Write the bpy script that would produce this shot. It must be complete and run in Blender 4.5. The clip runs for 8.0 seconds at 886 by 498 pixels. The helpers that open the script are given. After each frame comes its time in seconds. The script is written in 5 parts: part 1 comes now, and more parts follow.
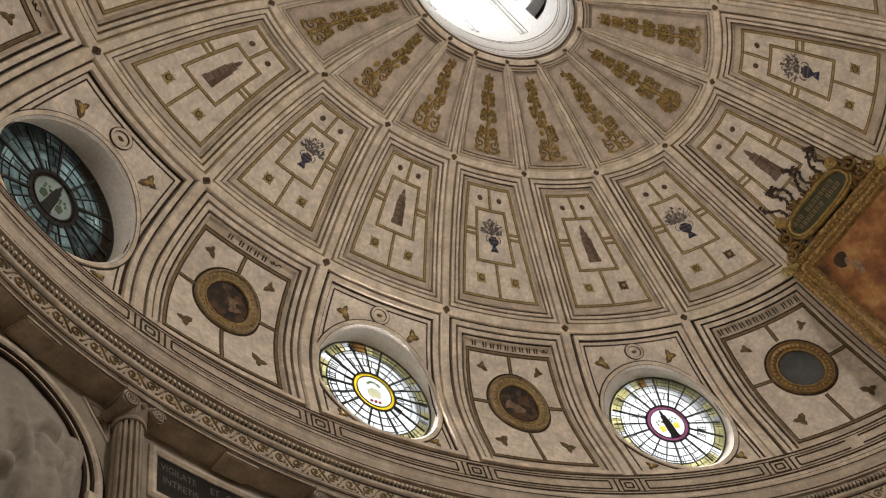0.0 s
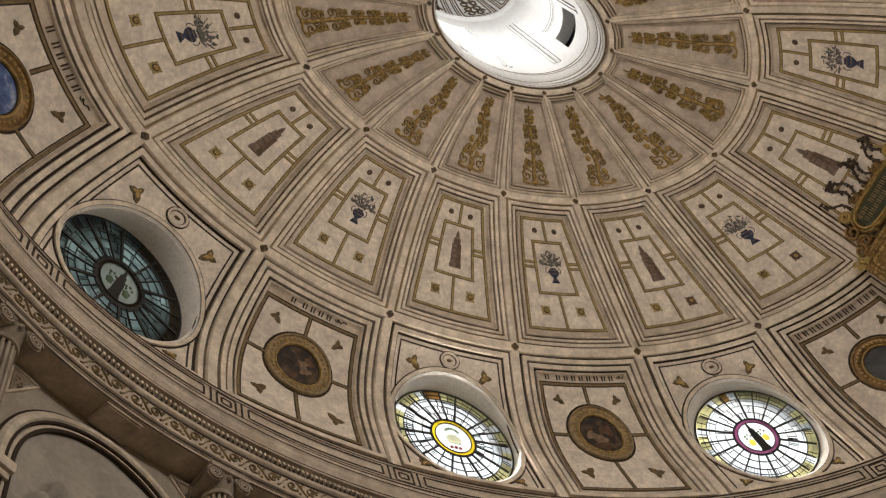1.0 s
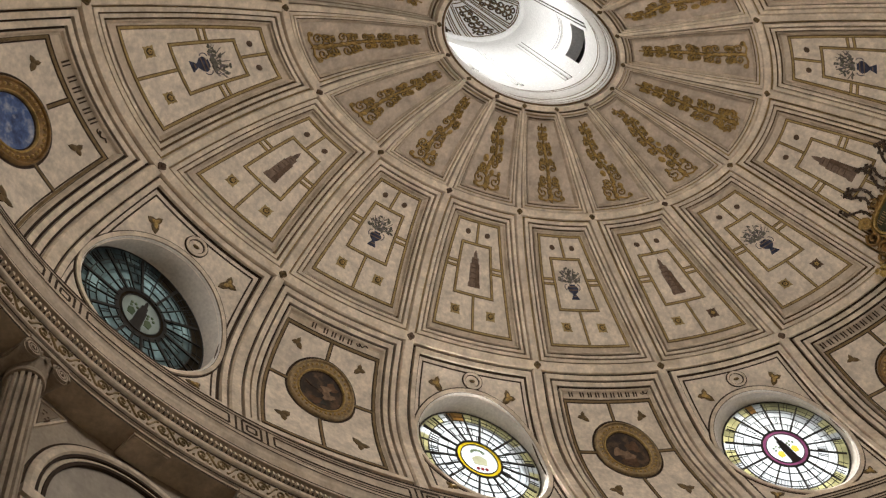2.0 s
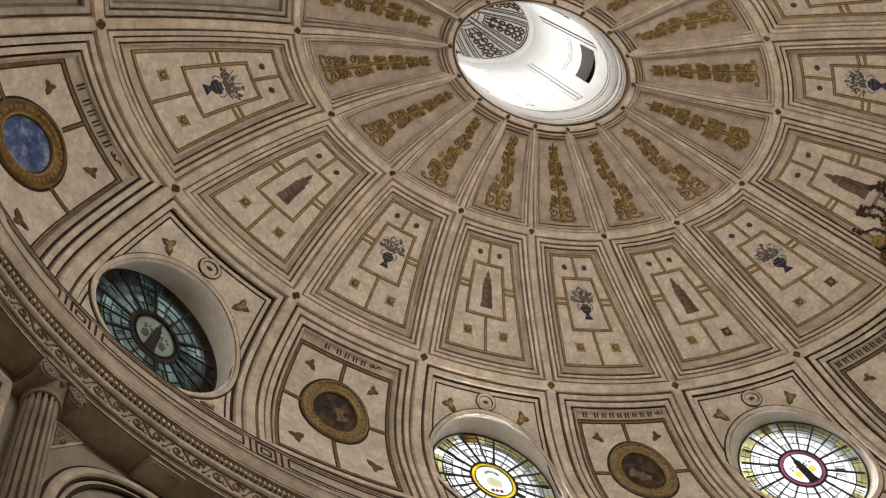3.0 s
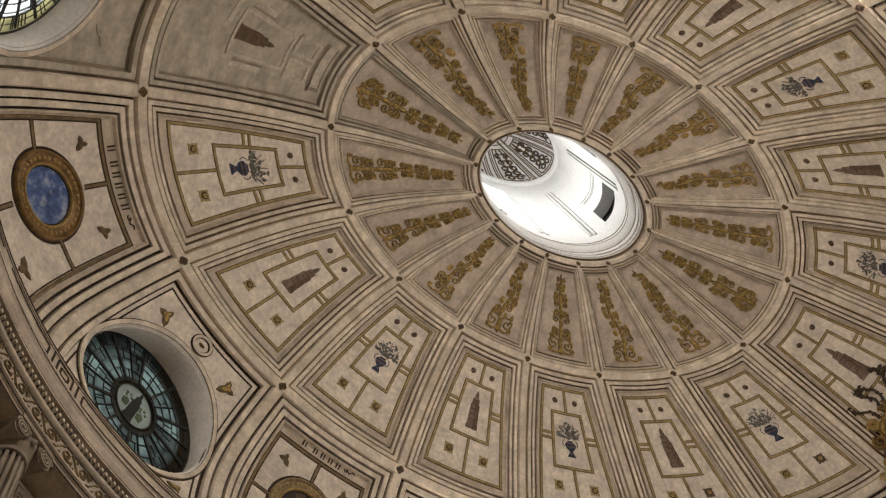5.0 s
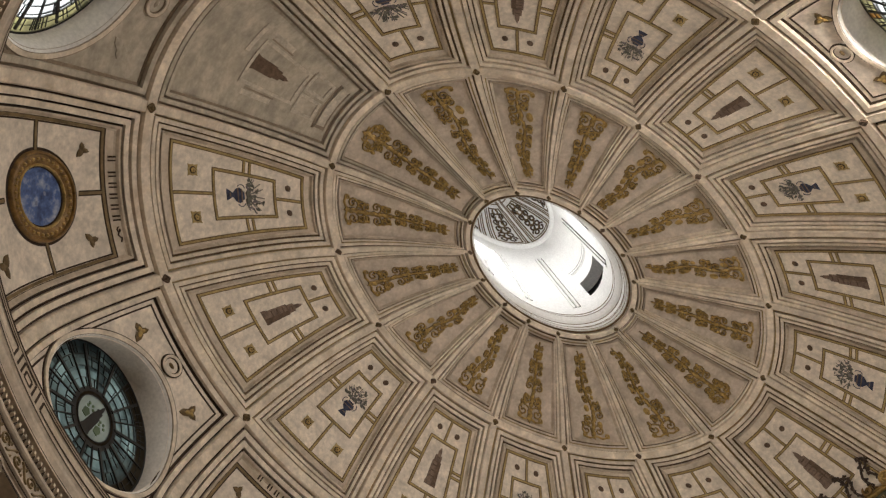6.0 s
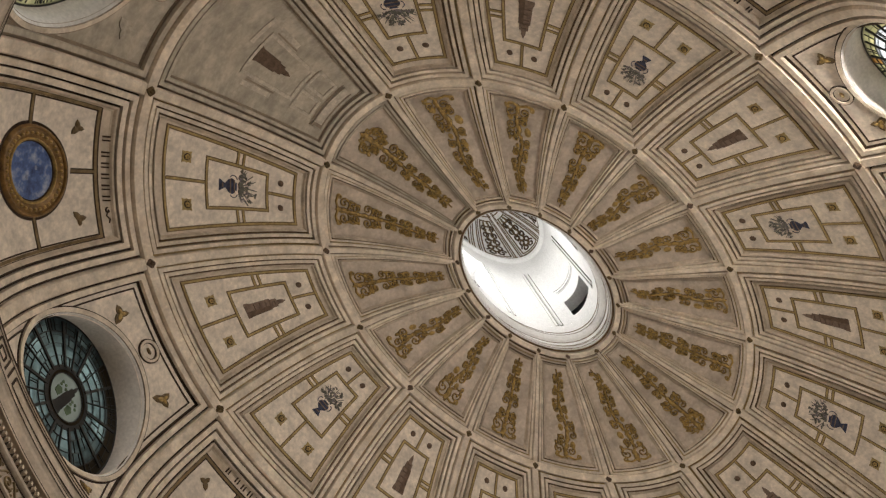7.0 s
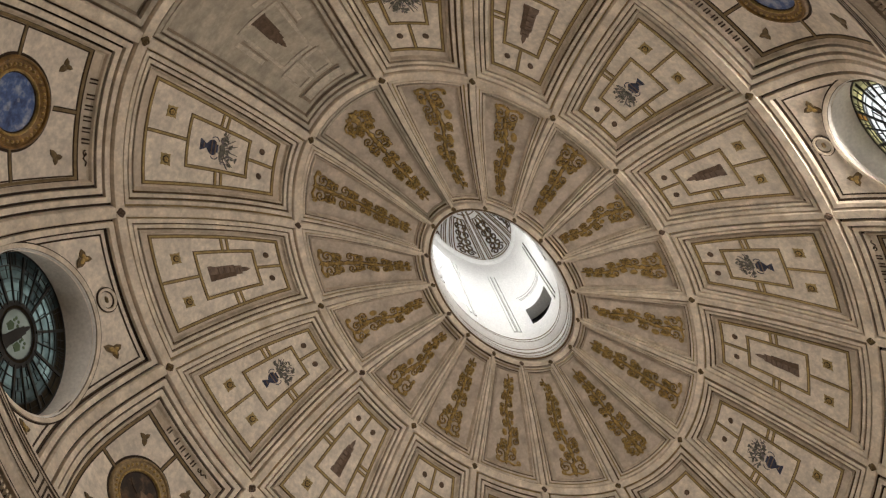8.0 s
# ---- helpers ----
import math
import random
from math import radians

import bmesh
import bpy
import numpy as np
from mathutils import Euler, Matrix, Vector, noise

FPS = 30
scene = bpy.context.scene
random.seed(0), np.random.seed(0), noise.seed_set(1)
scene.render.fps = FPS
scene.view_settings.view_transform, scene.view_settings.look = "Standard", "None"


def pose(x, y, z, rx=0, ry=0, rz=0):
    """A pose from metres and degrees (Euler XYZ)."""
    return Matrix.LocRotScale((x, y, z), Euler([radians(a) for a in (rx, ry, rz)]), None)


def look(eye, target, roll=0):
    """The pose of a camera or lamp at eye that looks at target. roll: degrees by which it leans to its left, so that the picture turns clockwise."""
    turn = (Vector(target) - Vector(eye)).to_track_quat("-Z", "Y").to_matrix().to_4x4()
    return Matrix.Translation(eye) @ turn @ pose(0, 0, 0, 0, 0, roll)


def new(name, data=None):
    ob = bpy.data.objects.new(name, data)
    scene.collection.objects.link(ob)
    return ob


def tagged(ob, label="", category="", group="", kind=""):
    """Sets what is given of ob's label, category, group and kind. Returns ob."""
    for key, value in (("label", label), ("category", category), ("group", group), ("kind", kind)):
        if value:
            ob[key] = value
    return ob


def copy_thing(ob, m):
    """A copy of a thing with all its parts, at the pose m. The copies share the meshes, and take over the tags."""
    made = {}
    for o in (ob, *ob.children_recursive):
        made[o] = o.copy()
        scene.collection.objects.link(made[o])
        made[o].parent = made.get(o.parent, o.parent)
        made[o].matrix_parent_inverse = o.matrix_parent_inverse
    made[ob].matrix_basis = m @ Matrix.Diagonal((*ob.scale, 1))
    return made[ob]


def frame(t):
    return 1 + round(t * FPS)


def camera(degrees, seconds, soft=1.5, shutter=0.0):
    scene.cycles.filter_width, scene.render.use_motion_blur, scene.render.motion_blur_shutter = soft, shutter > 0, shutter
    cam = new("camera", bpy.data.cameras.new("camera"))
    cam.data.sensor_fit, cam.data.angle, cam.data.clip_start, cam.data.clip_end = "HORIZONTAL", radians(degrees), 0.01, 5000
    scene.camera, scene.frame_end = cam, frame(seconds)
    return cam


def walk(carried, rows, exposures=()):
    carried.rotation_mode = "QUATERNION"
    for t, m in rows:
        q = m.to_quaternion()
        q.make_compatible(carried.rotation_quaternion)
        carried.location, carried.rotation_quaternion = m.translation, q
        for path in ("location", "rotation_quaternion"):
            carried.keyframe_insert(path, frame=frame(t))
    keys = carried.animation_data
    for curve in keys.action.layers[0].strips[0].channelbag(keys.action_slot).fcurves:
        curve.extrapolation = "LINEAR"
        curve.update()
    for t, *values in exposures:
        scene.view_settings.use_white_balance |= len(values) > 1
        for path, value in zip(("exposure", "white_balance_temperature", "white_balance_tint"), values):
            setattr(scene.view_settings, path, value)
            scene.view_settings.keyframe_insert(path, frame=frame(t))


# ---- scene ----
PATH = [
    (0.0, -5.964, -1.343, 1.471, -53.27, 55.51, -24.62),
    (0.5, -5.982, -1.325, 1.492, -51.19, 57.44, -26.95),
    (1.0, -5.984, -1.325, 1.510, -49.52, 59.35, -28.56),
    (1.5, -6.022, -1.291, 1.551, -49.40, 60.15, -29.81),
    (3.0, -6.103, -1.193, 1.587, -50.26, 62.34, -31.60),
    (3.5, -6.134, -1.197, 1.615, -50.90, 63.04, -31.75),
    (4.0, -6.155, -1.203, 1.654, -53.25, 65.05, -31.52),
    (4.5, -6.177, -1.207, 1.680, -55.42, 66.53, -31.11),
    (6.0, -6.209, -1.353, 1.664, -64.13, 70.30, -27.27),
    (6.5, -6.184, -1.346, 1.679, -64.72, 70.48, -26.77),
    (7.0, -6.195, -1.350, 1.665, -66.76, 70.48, -25.03),
    (7.5, -6.206, -1.352, 1.626, -69.13, 69.99, -22.89),
    (8.0, -6.202, -1.330, 1.607, -71.47, 69.44, -21.35),
]
cam = camera(51.64, 8.0, 1.25)
walk(cam, [(r[0], pose(r[1], r[2], r[3], 90 + r[5], 0, r[4]) @ pose(0, 0, 0, 0, 0, r[6])) for r in PATH], [(0.0, -0.25), (1.5, -0.25), (3.0, -0.24), (3.5, -0.14), (4.5, -0.23), (6.0, -0.30), (8.0, -0.36)])

# ---- world and light ----
world = bpy.data.worlds.new("sky")
scene.world = world
world.use_nodes = True
wn = world.node_tree
sky = wn.nodes.new("ShaderNodeTexSky")
sky.sky_type = "NISHITA"
sky.sun_disc = False
sky.sun_elevation = radians(48)
sky.sun_rotation = radians(200)
wn.nodes["Background"].inputs["Strength"].default_value = 0.15
wn.links.new(sky.outputs[0], wn.nodes["Background"].inputs["Color"])

def area_lamp(name, eye, target, width, height, watts, colour):
    ob = new(name, bpy.data.lights.new(name, "AREA"))
    ob.data.shape, ob.data.size, ob.data.size_y = "RECTANGLE", width, height
    ob.data.energy, ob.data.color = watts, colour
    ob.matrix_world = look(eye, target)
    return ob


LANTERN_W = 28
SKY_GLOW = 3.0


# ---- materials ----
def material(name, colour, rough=0.8, vary=0.25, scale=3.0, fine=60.0, bump=0.15, metal=0.0, second=None, streak=1.0, island=0.0, gloss=0.3, stain=None):
    """Coarse stains and fine grain over a base colour, with relief."""
    m = bpy.data.materials.new(name)
    m.use_nodes = True
    nt = m.node_tree
    n, l = nt.nodes, nt.links
    b = n["Principled BSDF"]
    b.inputs["Roughness"].default_value = rough
    b.inputs["Metallic"].default_value = metal
    b.inputs["Specular IOR Level"].default_value = gloss
    tc = n.new("ShaderNodeTexCoord")
    mp = n.new("ShaderNodeMapping")
    mp.inputs["Scale"].default_value = (1, 1, streak)
    l.new(tc.outputs["Object"], mp.inputs[0])
    big = n.new("ShaderNodeTexNoise")
    big.inputs["Scale"].default_value, big.inputs["Detail"].default_value, big.inputs["Roughness"].default_value = scale, 6, 0.65
    small = n.new("ShaderNodeTexNoise")
    small.inputs["Scale"].default_value, small.inputs["Detail"].default_value = fine, 4
    l.new(mp.outputs[0], big.inputs["Vector"])
    l.new(tc.outputs["Object"], small.inputs["Vector"])
    ramp = n.new("ShaderNodeValToRGB")
    dark = [c * (1 - vary) for c in colour]
    if second:
        dark = second
    ramp.color_ramp.elements[0].position, ramp.color_ramp.elements[0].color = 0.32, (*dark, 1)
    ramp.color_ramp.elements[1].position, ramp.color_ramp.elements[1].color = 0.68, (*[min(1, c * (1 + vary * 0.35)) for c in colour], 1)
    l.new(big.outputs["Fac"], ramp.inputs[0])
    mix = n.new("ShaderNodeMix")
    mix.data_type, mix.blend_type = "RGBA", "MULTIPLY"
    mix.inputs["Factor"].default_value = 0.5
    l.new(ramp.outputs[0], mix.inputs["A"])
    grain = n.new("ShaderNodeMapRange")
    grain.inputs["From Min"].default_value, grain.inputs["From Max"].default_value = 0.3, 0.7
    grain.inputs["To Min"].default_value, grain.inputs["To Max"].default_value = 0.72, 1.12
    l.new(small.outputs["Fac"], grain.inputs["Value"])
    l.new(grain.outputs[0], mix.inputs["B"])
    out = mix.outputs["Result"]
    if stain:
        wide = n.new("ShaderNodeTexNoise")
        wide.inputs["Scale"].default_value, wide.inputs["Detail"].default_value, wide.inputs["Roughness"].default_value, wide.inputs["Distortion"].default_value = scale * 0.7, 8, 0.7, 0.6
        shift = n.new("ShaderNodeMapping")
        shift.inputs["Location"].default_value = (7.3, 2.1, 4.4)
        l.new(tc.outputs["Object"], shift.inputs[0])
        l.new(shift.outputs[0], wide.inputs["Vector"])
        amount = n.new("ShaderNodeMapRange")
        amount.inputs["From Min"].default_value, amount.inputs["From Max"].default_value = 0.50, 0.72
        amount.inputs["To Max"].default_value = 0.6
        l.new(wide.outputs["Fac"], amount.inputs["Value"])
        soil = n.new("ShaderNodeMix")
        soil.data_type = "RGBA"
        l.new(amount.outputs[0], soil.inputs["Factor"])
        l.new(out, soil.inputs["A"])
        soil.inputs["B"].default_value = (*stain, 1)
        out = soil.outputs["Result"]
    if island:
        info = n.new("ShaderNodeObjectInfo")
        geo = n.new("ShaderNodeNewGeometry")
        add = n.new("ShaderNodeMath")
        add.operation = "ADD"
        l.new(info.outputs["Random"], add.inputs[0])
        l.new(geo.outputs["Random Per Island"], add.inputs[1])
        rng = n.new("ShaderNodeMapRange")
        rng.inputs["From Max"].default_value = 2.0
        rng.inputs["To Min"].default_value, rng.inputs["To Max"].default_value = 1 - island, 1 + island
        l.new(add.outputs[0], rng.inputs["Value"])
        mul = n.new("ShaderNodeMix")
        mul.data_type, mul.blend_type = "RGBA", "MULTIPLY"
        mul.inputs["Factor"].default_value = 1.0
        l.new(out, mul.inputs["A"])
        l.new(rng.outputs[0], mul.inputs["B"])
        out = mul.outputs["Result"]
    l.new(out, b.inputs["Base Color"])
    bp = n.new("ShaderNodeBump")
    bp.inputs["Strength"].default_value, bp.inputs["Distance"].default_value = bump, 0.01
    l.new(small.outputs["Fac"], bp.inputs["Height"])
    l.new(bp.outputs[0], b.inputs["Normal"])
    return m


PLASTER = material("painted_plaster", (0.66, 0.56, 0.445), vary=0.36, scale=2.2, fine=18, island=0.06, stain=(0.43, 0.325, 0.215))
PALE = material("pale_panel_paint", (0.80, 0.70, 0.58), vary=0.26, scale=4.0, fine=16, island=0.06, stain=(0.54, 0.475, 0.41))
TAN = material("tan_panel_paint", (0.585, 0.49, 0.395), vary=0.38, scale=3.2, fine=18, island=0.05, stain=(0.36, 0.295, 0.235))
STONE = material("rib_stone", (0.78, 0.67, 0.535), vary=0.34, scale=4.0, fine=22, island=0.08, stain=(0.46, 0.35, 0.225))
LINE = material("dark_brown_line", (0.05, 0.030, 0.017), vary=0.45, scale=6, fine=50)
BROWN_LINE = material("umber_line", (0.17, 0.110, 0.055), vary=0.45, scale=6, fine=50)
ROSETTE = material("olive_gilt", (0.16, 0.105, 0.042), vary=0.5, scale=14, fine=60, rough=0.55)
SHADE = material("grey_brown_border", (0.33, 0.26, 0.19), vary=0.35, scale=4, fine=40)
BORDER = material("bevelled_border_plaster", (0.60, 0.50, 0.385), vary=0.38, scale=4, fine=22, stain=(0.36, 0.28, 0.19))
GILT_LINE = material("ochre_gilt_line", (0.42, 0.305, 0.125), vary=0.45, scale=7, fine=60, rough=0.6)
TONDO_LINE = material("brown_ochre_line", (0.24, 0.165, 0.075), vary=0.5, scale=7, fine=60, rough=0.6)
GILT = material("tarnished_gilding", (0.46, 0.305, 0.095), vary=0.6, scale=16, fine=60, rough=0.5, metal=0.25, gloss=0.5)
GREY = material("bare_grey_plaster", (0.53, 0.465, 0.37), vary=0.36, scale=3.4, fine=14, stain=(0.36, 0.30, 0.225), streak=2.5)
BARE = material("worn_grey_moulding", (0.60, 0.53, 0.43), vary=0.30, scale=5, fine=20)
WALL = material("wall_stone", (0.46, 0.395, 0.315), vary=0.22, scale=1.8, fine=30)
WHITE = material("white_lantern_plaster", (0.82, 0.81, 0.79), vary=0.06, scale=2, fine=30)
MARBLE = material("floor_marble", (0.42, 0.36, 0.295), vary=0.25, scale=1.5, fine=12, rough=0.25)
BLUE = material("blue_grey_paint", (0.055, 0.062, 0.105), vary=0.6, scale=14, fine=60)
DUSK = material("umber_paint", (0.15, 0.098, 0.065), vary=0.5, scale=14, fine=60)
LEAF = material("dull_green_paint", (0.17, 0.16, 0.13), vary=0.5, scale=16, fine=60)
BLOOM = material("slate_bloom_paint", (0.26, 0.225, 0.23), vary=0.7, scale=18, fine=60)
TOWER = material("faded_umber_paint", (0.22, 0.155, 0.115), vary=0.5, scale=12, fine=60)
CORNICE = material("cornice_stone", (0.64, 0.54, 0.425), vary=0.36, scale=3.5, fine=24, island=0.05, stain=(0.36, 0.27, 0.175))
COLUMN = material("column_stone", (0.43, 0.355, 0.275), vary=0.32, scale=4, fine=40)
ROOF = material("lead_roof", (0.2, 0.2, 0.2))


# ---- the form of the dome ----
LV_Z = np.array([9.921, 10.241, 11.763, 13.144, 15.054, 15.689])
LV_B = np.array([5.226, 5.211, 5.228, 4.50, 2.651, 1.014])
LV_A = np.array([8.246, 8.226, 7.858, 6.796, 4.234, 1.691])
LEVEL = np.array([-0.1, 0, 0.5, 1, 2, 3.0])
RIB = np.radians([[13.87, 40.8, 62.0, 81.0], [14.31, 39.6, 61.25, 80.63], [15.1, 40.5, 61.95, 80.95], [12.5, 38.3, 60.0, 81.0]])
TURN = {7: (0, 1, 0), 6: (0, 1, 1), 5: (0, 1, 2), 4: (0, 1, 3), 3: (1, -1, 3), 2: (1, -1, 2), 1: (1, -1, 1), 0: (1, -1, 0),
        15: (-1, 1, 0), 14: (-1, 1, 1), 13: (-1, 1, 2), 12: (-1, 1, 3), 11: (0, -1, 3), 10: (0, -1, 2), 9: (0, -1, 1), 8: (0, -1, 0)}


def spline(x, y, slope):
    """A cubic spline through the levels, with a given slope at its foot."""
    n, h = len(x), np.diff(x)
    m, r = np.zeros((n, n)), np.zeros(n)
    m[0, 0], m[0, 1], r[0] = 2 * h[0], h[0], 6 * ((y[1] - y[0]) / h[0] - slope)
    for i in range(1, n - 1):
        m[i, i - 1:i + 2] = h[i - 1], 2 * (h[i - 1] + h[i]), h[i]
        r[i] = 6 * ((y[i + 1] - y[i]) / h[i] - (y[i] - y[i - 1]) / h[i - 1])
    m[-1, -1] = 1
    k = np.linalg.solve(m, r)

    def f(t):
        i = np.clip(np.searchsorted(x, t) - 1, 0, n - 2)
        a, b, hh = x[i + 1] - t, t - x[i], h[i]
        return (k[i] * a**3 + k[i + 1] * b**3) / (6 * hh) + (y[i] / hh - k[i] * hh / 6) * a + (y[i + 1] / hh - k[i + 1] * hh / 6) * b
    return f


ARC = np.concatenate([[0], np.cumsum(np.hypot(np.diff(LV_Z), np.diff((LV_A + LV_B) / 2)))])
f_z, f_b, f_a = spline(ARC, LV_Z, 1.0), spline(ARC, LV_B, -0.05), spline(ARC, LV_A, -0.05)


def dome(phi, v, h=0.0):
    """The place on the dome at the angle phi and the level v, h metres inwards."""
    phi, v = np.broadcast_arrays(np.asarray(phi, float), np.asarray(v, float))

    def bare(p, w):
        s = np.interp(w, LEVEL, ARC) + np.maximum(w - 3, 0) * (ARC[5] - ARC[4])
        return np.stack([f_a(s) * np.cos(p), f_b(s) * np.sin(p), f_z(s)], -1)
    q = bare(phi, v)
    e = 1e-3
    n = np.cross(bare(phi, v + e) - bare(phi, v - e), bare(phi + e, v) - bare(phi - e, v))
    n /= np.linalg.norm(n, axis=-1, keepdims=True)
    n *= np.where((n * (np.array([0, 0, 10.5]) - q)).sum(-1, keepdims=True) > 0, 1, -1)
    return q + n * np.asarray(h, float)[..., None], n


def per_phi(phi, v):
    return np.linalg.norm(dome(phi + 5e-4, v)[0] - dome(phi - 5e-4, v)[0], axis=-1) / 1e-3


def per_v(phi, v):
    return np.linalg.norm(dome(phi, v + 5e-4)[0] - dome(phi, v - 5e-4)[0], axis=-1) / 1e-3


def rib_phi(k, v):
    base, sign, i = TURN[k % 16]
    return base * math.pi + sign * np.interp(v, [0, 1, 2, 3], RIB[:, i])


def bay_phi(k, s, v):
    """The angle at the share s (0 to 1) of the way across bay k."""
    a, b = rib_phi(k, v), rib_phi(k + 1, v)
    return a + ((b - a + math.pi) % (2 * math.pi) - math.pi) * s


class Mesh:
    """Gathers faces for one mesh."""

    def __init__(self):
        self.v, self.f, self.n = [], [], 0

    def add(self, verts, faces):
        verts = np.asarray(verts, float).reshape(-1, 3)
        self.v.append(verts)
        self.f += [[i + self.n for i in q] for q in faces]
        self.n += len(verts)
        return self

    def grid(self, pts, wrap=False):
        pts = np.asarray(pts)
        a, b = pts.shape[:2]
        f = []
        for i in range(a - 1):
            for j in range(b - (0 if wrap else 1)):
                f.append((i * b + j, i * b + (j + 1) % b, (i + 1) * b + (j + 1) % b, (i + 1) * b + j))
        return self.add(pts, f)

    def make(self, name, mat, parent=None, label="", smooth=False):
        me = bpy.data.meshes.new(name)
        me.from_pydata(np.concatenate(self.v).tolist(), [], self.f)
        me.materials.append(mat)
        if smooth:
            me.polygons.foreach_set("use_smooth", [True] * len(me.polygons))
        me.update()
        ob = new(name, me)
        ob.parent = parent
        return tagged(ob, label)


def empty(name, label, category, group="", kind="", at=(0, 0, 0)):
    ob = new(name)
    ob.location = at
    return tagged(ob, label, category, group, kind)


def strip(acc, phi, v, section, closed=False, taper=None):
    """Sweeps a cross-section [(across, height)...] along a line on the dome, mitred at corners."""
    phi, v = np.asarray(phi, float), np.asarray(v, float)
    p, n = dome(phi, v)
    nx, pv = np.roll(p, -1, 0), np.roll(p, 1, 0)
    d1, d0 = nx - p, p - pv
    if not closed:
        d1[-1], d0[0] = d0[-1], d1[0]
    d1 /= np.linalg.norm(d1, axis=1, keepdims=True) + 1e-9
    d0 /= np.linalg.norm(d0, axis=1, keepdims=True) + 1e-9
    t = d0 + d1
    t /= np.linalg.norm(t, axis=1, keepdims=True) + 1e-9
    side = np.cross(n, t)
    side /= np.linalg.norm(side, axis=1, keepdims=True)
    c = np.clip((t * d1).sum(1, keepdims=True), 0.4, 1)
    side /= c
    if taper is not None:
        side *= np.asarray(taper)[:, None]
    rows = [p + side * a + n * h for a, h in section]
    pts = np.array(rows)
    if closed:
        acc.grid(pts, wrap=True)
    else:
        acc.grid(pts)


def box(w, h, lift=0.0):
    return [(-w / 2, -0.004), (-w / 2, h + lift), (w / 2, h + lift), (w / 2, -0.004)]


def shifted(phi, v, metres):
    """The same line moved across by metres (towards the next rib)."""
    return phi - metres / per_phi(phi, v)


def narrowing(v):
    """How much narrower ribs and frames grow towards the opening of the dome."""
    v = np.asarray(v, float)
    return np.where(v > 2, 0.45 + 0.55 * np.clip(3 - v, 0, 1), 1.0)


class Panel:
    """A field of bay k, left of both ribs by m metres, between two levels; s and t run 0 to 1 across and up it."""

    def __init__(self, k, m, v0, v1):
        self.k, self.m, self.v0, self.v1 = k, m, v0, v1

    def at(self, s, t):
        v = self.v0 + (self.v1 - self.v0) * np.asarray(t, float)
        a = rib_phi(self.k, v)
        w = (a - rib_phi(self.k + 1, v) + math.pi) % (2 * math.pi) - math.pi
        g = self.m * narrowing(v) / per_phi(a - w / 2, v)
        return a - g - (w - 2 * g) * np.asarray(s, float), v

    def rect(self, s0, t0, s1, t1, n=10):
        e = np.linspace(0, 1, n, endpoint=False)
        s = np.concatenate([s0 + (s1 - s0) * e, s1 + 0 * e, s1 + (s0 - s1) * e, s0 + 0 * e])
        t = np.concatenate([t0 + 0 * e, t0 + (t1 - t0) * e, t1 + 0 * e, t1 + (t0 - t1) * e])
        return self.at(s, t)

    def line(self, s0, t0, s1, t1, n=6):
        e = np.linspace(0, 1, n)
        return self.at(s0 + (s1 - s0) * e, t0 + (t1 - t0) * e)

    def fill(self, acc, s0, t0, s1, t1, h, n=8):
        s, t = np.meshgrid(np.linspace(s0, s1, n), np.linspace(t0, t1, n))
        acc.grid(dome(*self.at(s, t), h=np.full(s.shape, h))[0])


# ---- the dome's shell, bay by bay ----
WINDOW_BAYS = (1, 3, 5, 9, 11, 13, 15)
WIN_V, WIN_R = 0.452, 0.99
dome_ob = empty("dome", "elliptical painted plaster dome with ribs and coffers", "dome", kind="structure")


def window_place(k, x, y, h=0.0):
    """A place x across and y up, in metres, from the middle of a bay's round window."""
    v = WIN_V + y / per_v(bay_phi(k, 0.5, WIN_V), WIN_V)
    phi = bay_phi(k, 0.5, v)
    return dome(phi - x / per_phi(phi, v), v, h)[0]


def holed_sheet(k):
    """The lowest field of a bay with a round hole."""
    va, vb = -0.1, 1.0
    pc, lv = bay_phi(k, 0.5, WIN_V), per_v(bay_phi(k, 0.5, WIN_V), WIN_V)
    ang = np.linspace(0, 2 * math.pi, 72, endpoint=False)
    rings = []
    for f in np.linspace(0, 1, 7):
        row = []
        for a in ang:
            ca, sa = math.cos(a), math.sin(a)
            s = min(1 / max(abs(ca), 1e-6), 1 / max(abs(sa), 1e-6))
            bu, bv = ca * s, sa * s
            vo = WIN_V + (bv * (vb - WIN_V) if bv > 0 else bv * (WIN_V - va))
            so = 0.5 + 0.5 * bu
            vi = WIN_V + WIN_R * sa / lv
            pi_ = bay_phi(k, 0.5, vi)
            pi_ = pi_ - WIN_R * ca / per_phi(pi_, vi)
            po = bay_phi(k, so, vo)
            row.append((pi_ + (po - pi_) * f, vi + (vo - vi) * f))
        rings.append(row)
    r = np.array(rings)
    return dome(r[..., 0], r[..., 1])[0]


